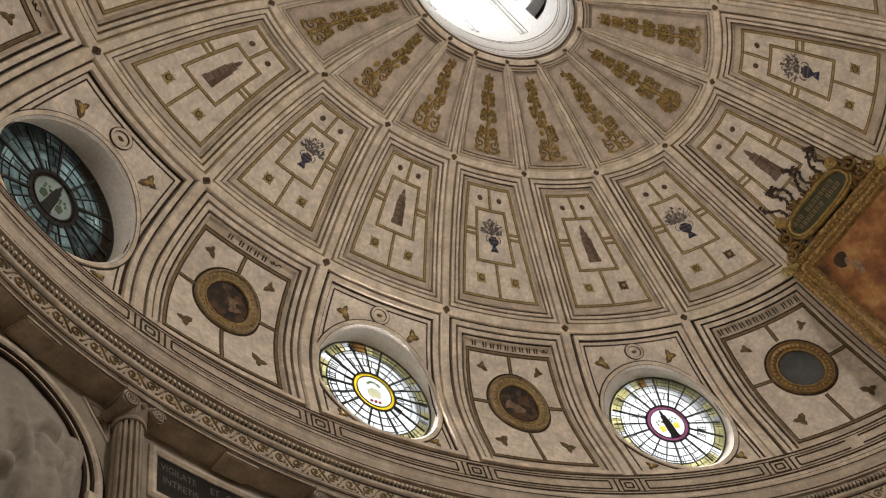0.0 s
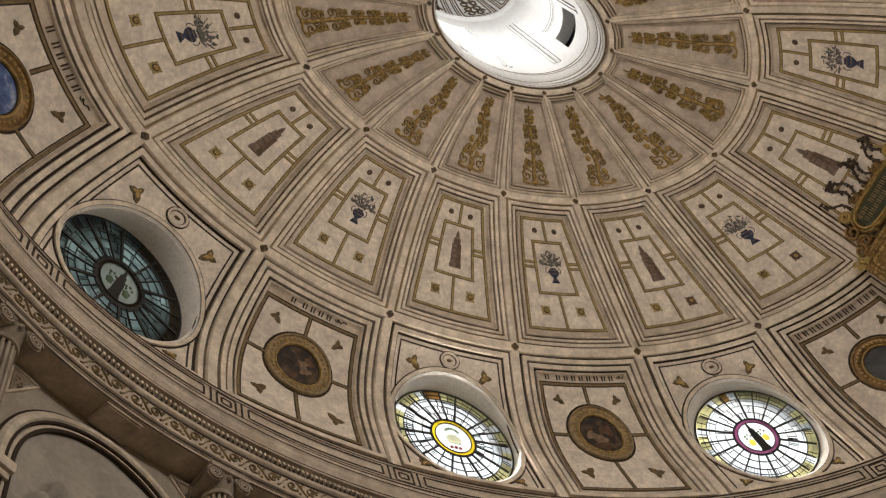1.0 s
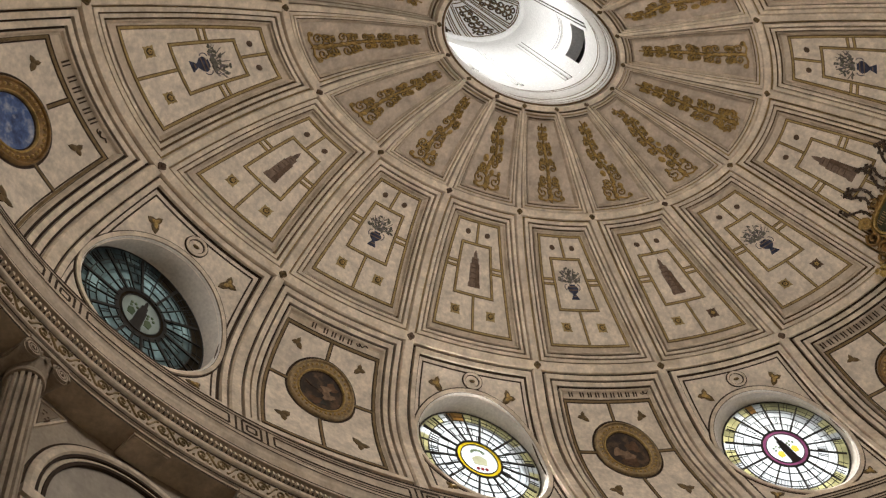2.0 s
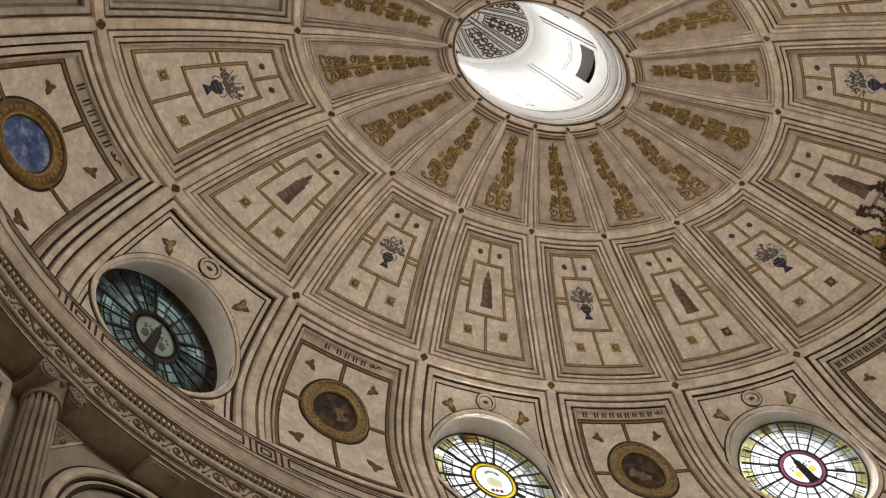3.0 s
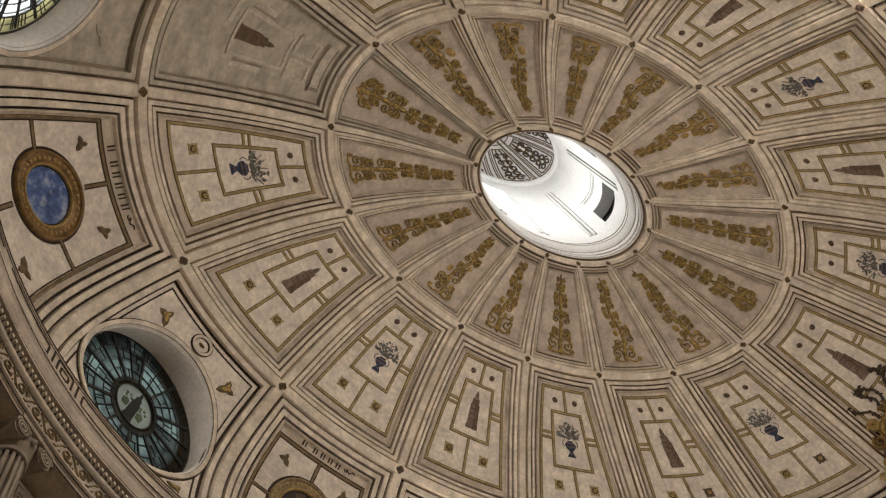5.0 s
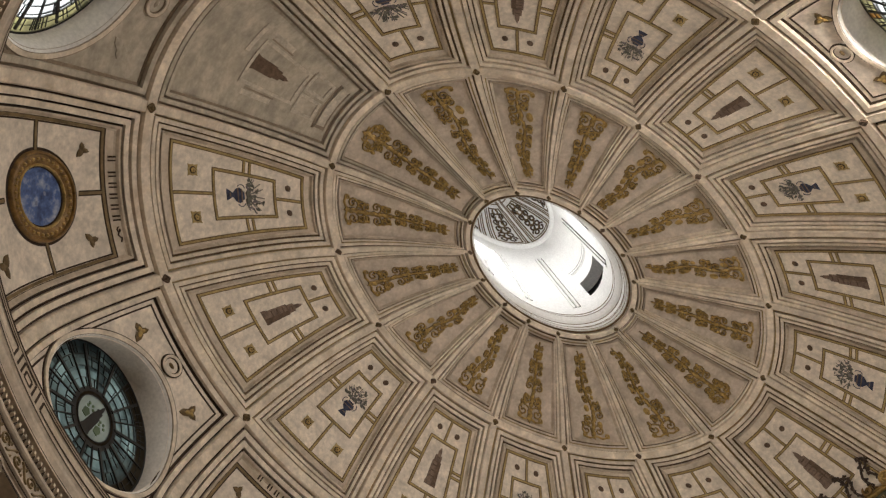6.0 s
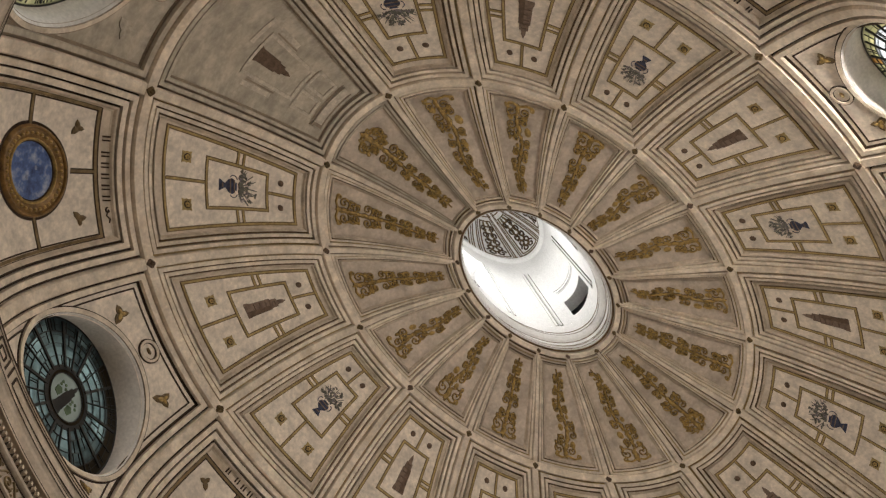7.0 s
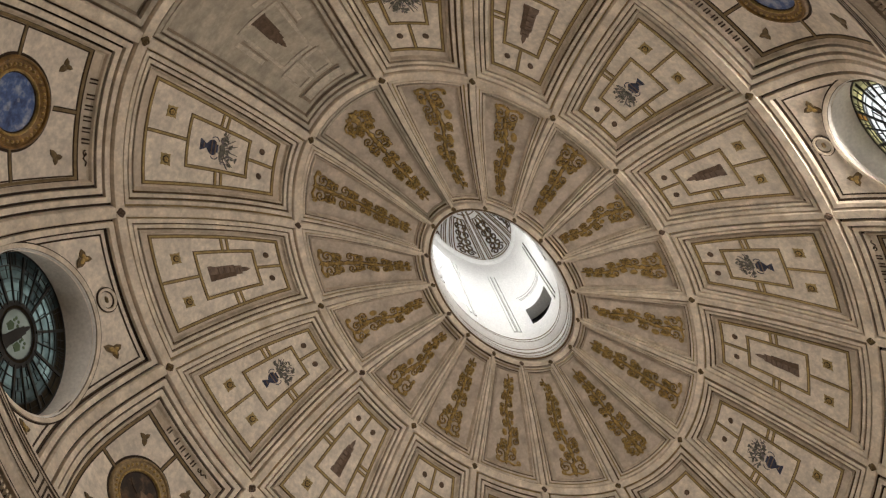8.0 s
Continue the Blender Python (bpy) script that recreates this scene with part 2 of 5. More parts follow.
for k in range(16):
    low, mid, top = Mesh(), Mesh(), Mesh()
    mat = GREY if k == 15 else PLASTER
    if k in WINDOW_BAYS:
        low.grid(holed_sheet(k), wrap=True)
    else:
        s, v = np.meshgrid(np.linspace(0, 1, 17), np.linspace(-0.1, 1, 17))
        low.grid(dome(bay_phi(k, s, v), v)[0])
    low.make("lower_field", PALE if k in WINDOW_BAYS and k != 15 else mat, dome_ob, smooth=True)
    s, v = np.meshgrid(np.linspace(0, 1, 17), np.linspace(1, 2, 17))
    mid.grid(dome(bay_phi(k, s, v), v)[0])
    mid.make("middle_field", mat, dome_ob, smooth=True)
    s, v = np.meshgrid(np.linspace(0, 1, 13), np.linspace(2, 3.05, 13))
    top.grid(dome(bay_phi(k, s, v), v)[0])
    top.make("upper_field", TAN, dome_ob, smooth=True)


# ribs and hoops: raised flats that cross at gilded bosses
def rib_section(w, h):
    return [(-w / 2, -0.004), (-w / 2, h * 0.6), (-w * 0.38, h), (w * 0.38, h), (w / 2, h * 0.6), (w / 2, -0.004)]


RIB_W = (0.17, 0.135, 0.10)
for k in range(16):
    rib = Mesh()
    for row in range(3):
        v = np.linspace(row + (0.05 if row == 0 else 0.0), row + 1, 25)
        strip(rib, rib_phi(k, v) + 0 * v, v, rib_section(RIB_W[row], 0.075), taper=narrowing(v))
    rib.make("rib", STONE, dome_ob)

around = np.linspace(0, 2 * math.pi, 256, endpoint=False)
for v0, w in ((1.0, 0.17), (2.0, 0.13), (3.0, 0.09)):
    hoop = Mesh()
    strip(hoop, around, np.full(256, v0), rib_section(w, 0.082), closed=True)
    hoop.make("hoop", STONE, dome_ob)


eye_ring = Mesh()
for v0, w in ((2.962, 0.022), (3.036, 0.030)):
    strip(eye_ring, around, np.full(256, v0), box(w, 0.03), closed=True)
eye_ring.make("groove", BROWN_LINE, dome_ob)


def local(k, vc, x, y):
    """Angle and level x metres across and y metres up from the middle of bay k at level vc."""
    x, y = np.asarray(x, float), np.asarray(y, float)
    v = vc + y / per_v(bay_phi(k, 0.5, vc), vc)
    phi = bay_phi(k, 0.5, v)
    return phi - x / per_phi(phi, v), v


def cell(k, row, m):
    """The field of a bay in a row, m metres inside the middle of its ribs and hoops."""
    v0 = row + m / per_v(bay_phi(k, 0.5, row + 0.02), row + 0.02)
    v1 = row + 1 - m / per_v(bay_phi(k, 0.5, row + 0.98), row + 0.98)
    if row == 0:
        v0 = 0.075 + m / 3.1 * 0.2
    return Panel(k, m, v0, v1)


def blob(acc, k, vc, pts, h, dome_up=0.0, base=0.0):
    """A raised patch with the outline pts (metres) on bay k."""
    pts = np.asarray(pts, float)
    c = pts.mean(0)
    lo = dome(*local(k, vc, pts[:, 0], pts[:, 1]), h=np.full(len(pts), base - 0.003))[0]
    hi = dome(*local(k, vc, pts[:, 0], pts[:, 1]), h=np.full(len(pts), base + h))[0]
    mid = dome(*local(k, vc, [c[0]], [c[1]]), h=np.array([base + h + dome_up]))[0]
    n = len(pts)
    f = [(i, (i + 1) % n, n + (i + 1) % n, n + i) for i in range(n)] + [(n + i, n + (i + 1) % n, 2 * n) for i in range(n)]
    acc.add(np.concatenate([lo, hi, mid]), f)


def disc(r, n=10, x=0.0, y=0.0, sy=1.0):
    a = np.linspace(0, 2 * math.pi, n, endpoint=False)
    return np.stack([x + r * np.cos(a), y + r * sy * np.sin(a)], -1)


def curl(acc, k, vc, pts, w, h, base=0.0):
    """A raised rounded ribbon along pts (metres) on bay k."""
    pts = np.asarray(pts, float)
    phi, v = local(k, vc, pts[:, 0], pts[:, 1])
    strip(acc, phi, v, [(-w / 2, base - 0.003), (-w * 0.3, base + h), (w * 0.3, base + h), (w / 2, base - 0.003)])


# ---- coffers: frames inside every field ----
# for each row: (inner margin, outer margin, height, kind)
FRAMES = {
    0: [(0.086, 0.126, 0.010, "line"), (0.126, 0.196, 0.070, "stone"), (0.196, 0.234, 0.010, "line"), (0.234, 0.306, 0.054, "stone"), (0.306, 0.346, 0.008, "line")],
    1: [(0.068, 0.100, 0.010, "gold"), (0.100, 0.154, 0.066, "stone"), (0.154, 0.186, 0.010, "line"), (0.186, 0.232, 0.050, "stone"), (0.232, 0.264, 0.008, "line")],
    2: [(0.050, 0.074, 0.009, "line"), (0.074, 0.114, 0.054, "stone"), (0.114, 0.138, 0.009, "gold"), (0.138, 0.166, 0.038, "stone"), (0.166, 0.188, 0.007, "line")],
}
SHADE_W = {0: (0.345, 0.42), 1: (0.264, 0.315), 2: (0.188, 0.235)}
coffers = {}
for k in range(16):
    for row in range(3):
        if k == 7 and row == 0:
            continue
        got = {"stone": Mesh(), "line": Mesh(), "gold": Mesh()}
        for m0, m1, h, kind in FRAMES[row]:
            if k in WINDOW_BAYS and row == 0 and m0 > 0.22:
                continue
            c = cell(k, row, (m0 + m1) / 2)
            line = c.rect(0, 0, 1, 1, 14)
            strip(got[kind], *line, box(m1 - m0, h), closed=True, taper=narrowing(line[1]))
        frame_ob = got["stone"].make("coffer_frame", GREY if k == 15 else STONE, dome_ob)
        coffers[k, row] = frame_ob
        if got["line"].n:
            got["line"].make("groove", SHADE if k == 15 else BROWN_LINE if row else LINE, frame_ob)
        if got["gold"].n:
            got["gold"].make("gilt_line", SHADE if k == 15 else GILT_LINE, frame_ob)
        if k != 15 and not (row == 0 and k in WINDOW_BAYS):
            a, b = SHADE_W[row]
            sh = Mesh()
            c = cell(k, row, (a + b) / 2)
            line = c.rect(0, 0, 1, 1, 14)
            strip(sh, *line, [((a - b) / 2, 0.046), ((a - b) / 6, 0.040), ((b - a) / 6, 0.010), ((b - a) / 2, 0.003)], closed=True, taper=narrowing(line[1]))
            sh.make("bevelled_border", BORDER, frame_ob)

# bosses where ribs and hoops cross
for k in range(16):
    for v0, r in ((1.0, 0.060), (2.0, 0.050), (3.0, 0.038)):
        b = Mesh()
        a = np.linspace(0, 2 * math.pi, 16, endpoint=False)
        wob = 1 + 0.12 * np.cos(4 * a)
        p0, l0 = rib_phi(k, v0), per_v(rib_phi(k, v0), v0)
        rows = []
        for f, h in ((1.0, 0.06), (0.95, 0.10), (0.6, 0.11), (0.45, 0.095), (0.3, 0.115), (0.02, 0.125)):
            v = v0 + r * f * wob * np.sin(a) / l0
            rows.append(dome(p0 - r * f * wob * np.cos(a) / per_phi(p0, v0), v, np.full(16, h))[0])
        b.grid(np.array(rows), wrap=True).make("boss", ROSETTE if k not in (1, 3, 6, 11) else DUSK, dome_ob)


# ---- middle row: gilt lines, squares, painted vases and towers ----
def tower_outline(w, h):
    p = [(-w / 2, -h / 2), (-w / 2, -h * 0.42), (-w * 0.42, -h * 0.42), (-w * 0.38, h * 0.12), (-w * 0.30, h * 0.13), (-w * 0.28, h * 0.28), (-w * 0.16, h * 0.29), (-w * 0.13, h * 0.40), (0, h / 2)]
    return p + [(-x, y) for x, y in reversed(p[:-1])]


def vase_outline(w, h):
    p = [(-w * 0.22, -h / 2), (-w * 0.2, -h * 0.45), (-w * 0.06, -h * 0.38), (-w * 0.07, -h * 0.28), (-w * 0.24, -h * 0.16), (-w * 0.30, -h * 0.04), (-w * 0.24, h * 0.06), (-w * 0.12, h * 0.10), (-w * 0.17, h * 0.14)]
    return p + [(-x, y) for x, y in reversed(p)]


rng = random.Random(4)
for k in range(16):
    par = coffers[k, 1]
    if k == 15:
        # the bare bay keeps its tower and shallow blank frames
        t = Mesh()
        blob(t, k, 1.50, np.array(tower_outline(0.24, 0.74)), 0.006)
        t.make("painted_tower", DUSK, par, "faded reddish brown painted tower")
        worn, rut = Mesh(), Mesh()
        p = Panel(k, 0.42, 1.2, 1.84)
        for s0, t0, s1, t1 in ((0.12, 0.80, 0.44, 0.97), (0.56, 0.80, 0.88, 0.97), (0.22, 0.30, 0.78, 0.76)):
            strip(worn, *p.rect(s0, t0, s1, t1, 5), box(0.045, 0.014), closed=True)
        for s0, t0, s1, t1 in ((0.10, 0.30, 0.10, 0.52), (0.90, 0.34, 0.90, 0.60), (0.06, 0.22, 0.44, 0.22)):
            strip(worn, *p.line(s0, t0, s1, t1), box(0.07, 0.012))
        strip(worn, *p.line(0.0, 1.05, 1.0, 1.05, 14), box(0.13, 0.04))
        worn.make("worn_moulding", BARE, par)
        for s0, t0, s1, t1 in ((0.16, 0.32, 0.16, 0.54), (0.84, 0.36, 0.84, 0.62), (0.14, 0.785, 0.42, 0.785)):
            strip(rut, *p.line(s0, t0, s1, t1), box(0.022, 0.006))
        for t0, w in ((1.005, 0.024), (1.10, 0.018)):
            strip(rut, *p.line(-0.02, t0, 1.02, t0, 14), box(w, 0.008))
        strip(rut, *p.line(0.96, 1.01, 0.96, 1.09, 3), box(0.05, 0.042))
        rut.make("groove", SHADE, par)
        continue
    p = Panel(k, 0.37, 1.145, 1.862)
    gold, edge = Mesh(), Mesh()
    cs0, cs1, ct0, ct1 = 0.21, 0.79, 0.315, 0.785
    for r in ((0, 0, 1, 1), (cs0, ct0, cs1, ct1)):
        strip(gold, *p.rect(*r), box(0.028, 0.014), closed=True)
        strip(edge, *p.rect(*r), box(0.052, 0.008), closed=True)
    for r in ((0.5, 0.012, 0.5, ct0 - 0.012), (0.5, ct1 + 0.012, 0.5, 0.988), (0.022, 0.545, cs0 - 0.022, 0.545), (cs1 + 0.022, 0.545, 0.978, 0.545), (0.022, 0.59, cs0 - 0.022, 0.59), (cs1 + 0.022, 0.59, 0.978, 0.59)):
        strip(gold, *p.line(*r), box(0.027, 0.013))
        strip(edge, *p.line(*r), box(0.050, 0.007))
    gold.make("gilt_line", GILT_LINE, par)
    edge.make("dark_edge_line", BROWN_LINE, par)
    q = Mesh()
    p.fill(q, 0.005, 0.005, 0.995, 0.995, 0.0015, 9)
    q.make("painted_ground", PALE, par)
    for s0, t0, s1, t1 in ((0.06, 0.04, 0.455, ct0 - 0.04), (0.545, 0.04, 0.94, ct0 - 0.04), (cs0 + 0.05, ct0 + 0.035, cs1 - 0.05, ct1 - 0.03), (0.07, ct1 + 0.035, 0.455, 0.965), (0.545, ct1 + 0.035, 0.93, 0.965)):
        q = Mesh()
        p.fill(q, s0, t0, s1, t1, 0.004, 5)
        q.make("painted_square", PALE, par)
    for s0, t0, r, mat in ((0.25, 0.16, 0.078, GILT_LINE), (0.75, 0.16, 0.078, GILT_LINE), (0.28, 0.89, 0.048, DUSK), (0.72, 0.89, 0.048, DUSK)):
        phi, v = p.at(s0, t0)
        vc = float(v)
        x = float((bay_phi(k, 0.5, vc) - phi) * per_phi(float(phi), vc))
        ros = Mesh()
        if r > 0.05:
            a = np.linspace(0, 2 * math.pi, 24, endpoint=False)
            e = r * 1.05 * np.maximum(np.abs(np.cos(a)), np.abs(np.sin(a))) ** -1 * (0.93 + 0.07 * np.cos(8 * a))
            blob(ros, k, vc, np.stack([x + e * np.cos(a), e * np.sin(a)], -1), 0.012, 0.008)
        else:
            blob(ros, k, vc, disc(r, 10, x), 0.012, 0.012)
            blob(ros, k, vc, disc(r * 0.4, 7, x), 0.026, 0.006)
        ros_ob = ros.make("rosette", DUSK if (k in (5, 6) and s0 > 0.5) else mat, par)
        if r > 0.05:
            eye, fl = Mesh(), Mesh()
            blob(eye, k, vc, disc(r * 0.66, 12, x), 0.020, 0.004)
            eye.make("rosette_hollow", LINE, ros_ob)
            for i in range(5):
                a = i * 2 * math.pi / 5 + 0.6
                blob(fl, k, vc, disc(r * 0.22, 6, x + r * 0.30 * math.cos(a), r * 0.30 * math.sin(a)), 0.028, 0.008)
            fl.make("rosette_flower", GILT, ros_ob)
    vc = float(p.at(0.5, 0.56)[1])
    hh = float((ct1 - ct0) * (p.v1 - p.v0) * per_v(bay_phi(k, 0.5, vc), vc))
    if k % 2:
        t = Mesh()
        blob(t, k, vc, np.array(tower_outline(0.24 * hh, hh * 0.74)), 0.007, base=0.004)
        tower_ob = t.make("painted_tower", TOWER, par, "faded umber painted tower")
        slot = Mesh()
        for y, w in ((-0.30, 0.17), (-0.16, 0.16), (-0.02, 0.15), (0.085, 0.14), (0.20, 0.09)):
            y, w = y * hh * 0.74 + 0.02, w * hh * 0.9
            blob(slot, k, vc, [(-w / 2, y - 0.010), (w / 2, y - 0.010), (w / 2, y + 0.010), (-w / 2, y + 0.010)], 0.003, base=0.012)
        blob(slot, k, vc, [(0.02 * hh, -0.36 * hh), (0.115 * hh, -0.36 * hh), (0.085 * hh, 0.08 * hh), (0.02 * hh, 0.08 * hh)], 0.002, base=0.011)
        slot.make("tower_shade_side", DUSK, tower_ob)
    else:
        pot = Mesh()
        blob(pot, k, vc - 0.03, np.array(vase_outline(0.36 * hh, hh * 0.46)), 0.007, base=0.004)
        for sx in (-1, 1):
            a = np.linspace(-1.2, 1.5, 8)
            curl(pot, k, vc - 0.03, np.stack([sx * hh * (0.10 + 0.05 * np.cos(a)), hh * (0.01 + 0.06 * np.sin(a))], -1), 0.014 * 1.0, 0.008, 0.004)
        pot.make("painted_vase", BLUE, par, "navy blue painted vase")
        band = Mesh()
        for y, w in ((0.02, 0.17), (-0.045, 0.20), (-0.17, 0.06)):
            blob(band, k, vc - 0.03, [(-w * hh / 2, hh * (y - 0.008)), (w * hh / 2, hh * (y - 0.008)), (w * hh / 2, hh * (y + 0.008)), (-w * hh / 2, hh * (y + 0.008))], 0.003, base=0.013)
        band.make("vase_band", TOWER, par)
        for name, mat, n, seed in (("painted_leaves", LEAF, 46, 0.30), ("painted_flowers", BLOOM, 22, 0.26)):
            fl = Mesh()
            for i in range(n):
                a = rng.uniform(-0.25, math.pi + 0.25)
                r = hh * rng.uniform(0.03, seed)
                c, y = r * math.cos(a) * 0.80, hh * 0.10 + r * max(0.15, math.sin(a))
                w, turn = hh * rng.uniform(0.014, 0.030), rng.uniform(0, 3)
                ang = np.linspace(0, 2 * math.pi, 7, endpoint=False)
                e, g = w * 1.3 * np.cos(ang), w * 0.6 * np.sin(ang)
                blob(fl, k, vc - 0.03, np.stack([c + e * math.cos(turn) - g * math.sin(turn), y + e * math.sin(turn) + g * math.cos(turn)], -1), 0.006, base=0.004 + 0.0003 * i)
            for i in range(7):
                a = 0.3 + i * (math.pi - 0.6) / 6 + rng.uniform(-0.1, 0.1)
                curl(fl, k, vc - 0.03, [(0, hh * 0.1), (0.12 * hh * math.cos(a), hh * 0.1 + 0.13 * hh * math.sin(a)), (0.25 * hh * math.cos(a), hh * 0.1 + seed * hh * math.sin(a) ** 0.7)], 0.012, 0.006, 0.004)
            fl.make(name, mat, par)


OUTLINE = material("umber_outline", (0.085, 0.052, 0.026), vary=0.4, scale=10)

# ---- upper row: gilded relief candelabra ----
def spiral(x, y, r, start, turn, n=15, turns=1.35):
    a = np.linspace(0, turns * 2 * math.pi, n)
    rr = r * (1 - 0.80 * a / a[-1])
    return np.stack([x + rr * np.cos(start + turn * a), y + rr * np.sin(start + turn * a)], -1)


for k in range(16):
    par = coffers[k, 2]
    rng = random.Random(100 + k)
    vb = 2.05
    length = float(per_v(bay_phi(k, 0.5, 2.5), 2.5)) * 0.69
    y0 = 0.25
    field = Mesh()
    p = cell(k, 2, 0.25)
    p.fill(field, 0.02, 0.02, 0.98, 0.97, 0.003, 9)
    field.make("painted_ground", TAN, par)
    orn = Mesh()
    wavy = 0.012 if k in (0, 1, 4, 7, 8, 12, 15) else 0.05
    half = float(per_phi(bay_phi(k, 0.5, 2.1), 2.1) * abs(rib_phi(k, 2.1) - bay_phi(k, 0.5, 2.1)))
    base = min(0.235, half * 0.37)

    def axis(f):
        return wavy * math.sin(f * 10 + k) * (1 - 0.45 * f)

    def girth(f):
        """Half the ornament's width: swelling and pinching towards the tip."""
        return base * (1 - 0.78 * f) * (0.55 + 0.45 * abs(math.cos(f * 9.5 + 0.4 * (k % 3)))) + 0.02
    # dark ribbon under each scroll: its shadow and inner lines put into colour
    under = Mesh()

    def gilt(pts, w=0.020, h=0.026):
        curl(orn, k, vb, pts, w, h)
        curl(under, k, vb, pts, w + 0.014, 0.009)
    gilt([(axis(i / 39), y0 + length * i / 39) for i in range(40)], 0.015, 0.024)
    f, step = 0.02, 0
    while f < 0.95:
        w = girth(f) * rng.uniform(0.88, 1.12)
        r = max(w * 0.43, 0.028)
        y, cx = y0 + length * f, axis(f)
        # a leafy swelling on the stem
        a = np.linspace(0, 2 * math.pi, 14, endpoint=False)
        lobes = 1 + 0.22 * np.cos(5 * a + step)
        bx, by = max(0.014, w * 0.17), max(0.035, w * 0.46)
        body = np.stack([cx + bx * lobes * np.cos(a), y + by * lobes * np.sin(a)], -1)
        blob(under, k, vb, [cx, y] + (body - [cx, y]) * 1.0 + 0.008 * np.stack([np.cos(a), np.sin(a)], -1), 0.010)
        blob(orn, k, vb, body, 0.018, 0.026)
        for sx in (-1, 1):
            flip = -1 if (step + (sx > 0 and wavy > 0.03)) % 3 == 2 else 1
            if wavy > 0.03 and step % 2 and sx == (1 if step % 4 == 1 else -1):
                blob(orn, k, vb, disc(r * 0.6, 8, cx + sx * r * 1.5, y, 1.4), 0.020, 0.014)
                continue
            vx, vy = cx + sx * (r * 1.10 + 0.010), y + flip * r * 0.4
            start = math.pi / 2 - sx * math.pi / 2 + math.pi
            gilt(spiral(vx, vy, r * 1.12, start, -sx * flip, 14, 1.25), 0.018, 0.030)
            tip = spiral(vx, vy, r * 1.25, start + 1.9 * -sx * flip, -sx * flip, 3, 0.12)
            for u, (lx, ly) in enumerate(tip):
                blob(orn, k, vb, disc(r * (0.24 - 0.05 * u), 6, lx, ly, 1.35), 0.018, 0.016)
                blob(under, k, vb, disc(r * (0.24 - 0.05 * u) + 0.007, 6, lx, ly, 1.35), 0.009)
            ax = vx - sx * r
            m = np.linspace(0, 1, 5)
            gilt(np.stack([cx + (ax - cx) * m, vy - flip * r * 1.5 * (1 - m) ** 2], -1), 0.018, 0.030)
            curl(under, k, vb, spiral(cx + sx * bx * 0.45, y, bx * 0.42, start, sx, 10, 1.0), 0.009, 0.028)
        f += max(0.042, 1.6 * r / length) * rng.uniform(0.9, 1.1)
        step += 1
    if k not in (7, 15):
        for sx in (-1, 1):
            curl(orn, k, vb, [(0, y0 - 0.03), (sx * base * 0.5, y0 - 0.07), (sx * base * 0.85, y0 - 0.05)], 0.035, 0.03)
            curl(orn, k, vb, spiral(sx * base * 0.85, y0 - 0.02, 0.045, -1.2, sx, 12), 0.022, 0.03)
    else:
        for i in range(12):
            a = i * math.pi / 6
            curl(orn, k, vb, spiral(0.15 * math.cos(a), y0 + 0.10 + 0.13 * math.sin(a), 0.055, a, 1), 0.02, 0.026)
    under.make("painted_outline", OUTLINE, par)
    orn.make("gilded_ornament", GILT, par, "gilded stucco candelabrum of scrolls and leaves")


# ---- lowest row: spandrel leaves and round frames ----
def leaf_motif(acc, k, vc, x, y, r, turn, base=0.0):
    """A three-lobed leaf that points along turn."""
    for a, l in ((0, 1.0), (2.2, 0.75), (-2.2, 0.75)):
        c, s = math.cos(turn + a), math.sin(turn + a)
        out = [(-0.05, 0), (0.2, 0.34), (0.62, 0.3), (1, 0), (0.62, -0.3), (0.2, -0.34)]
        r = r * 1.06
        blob(acc, k, vc, [(x + r * l * (px * c - py * s), y + r * l * (px * s + py * c)) for px, py in out], 0.012, 0.01, base)


def ring_on(acc, k, vc, r, section, x=0.0, y=0.0, n=48, sy=1.0):
    a = np.linspace(0, 2 * math.pi, n, endpoint=False)
    strip(acc, *local(k, vc, x + r * np.cos(a), y + r * sy * np.sin(a)), section, closed=True)


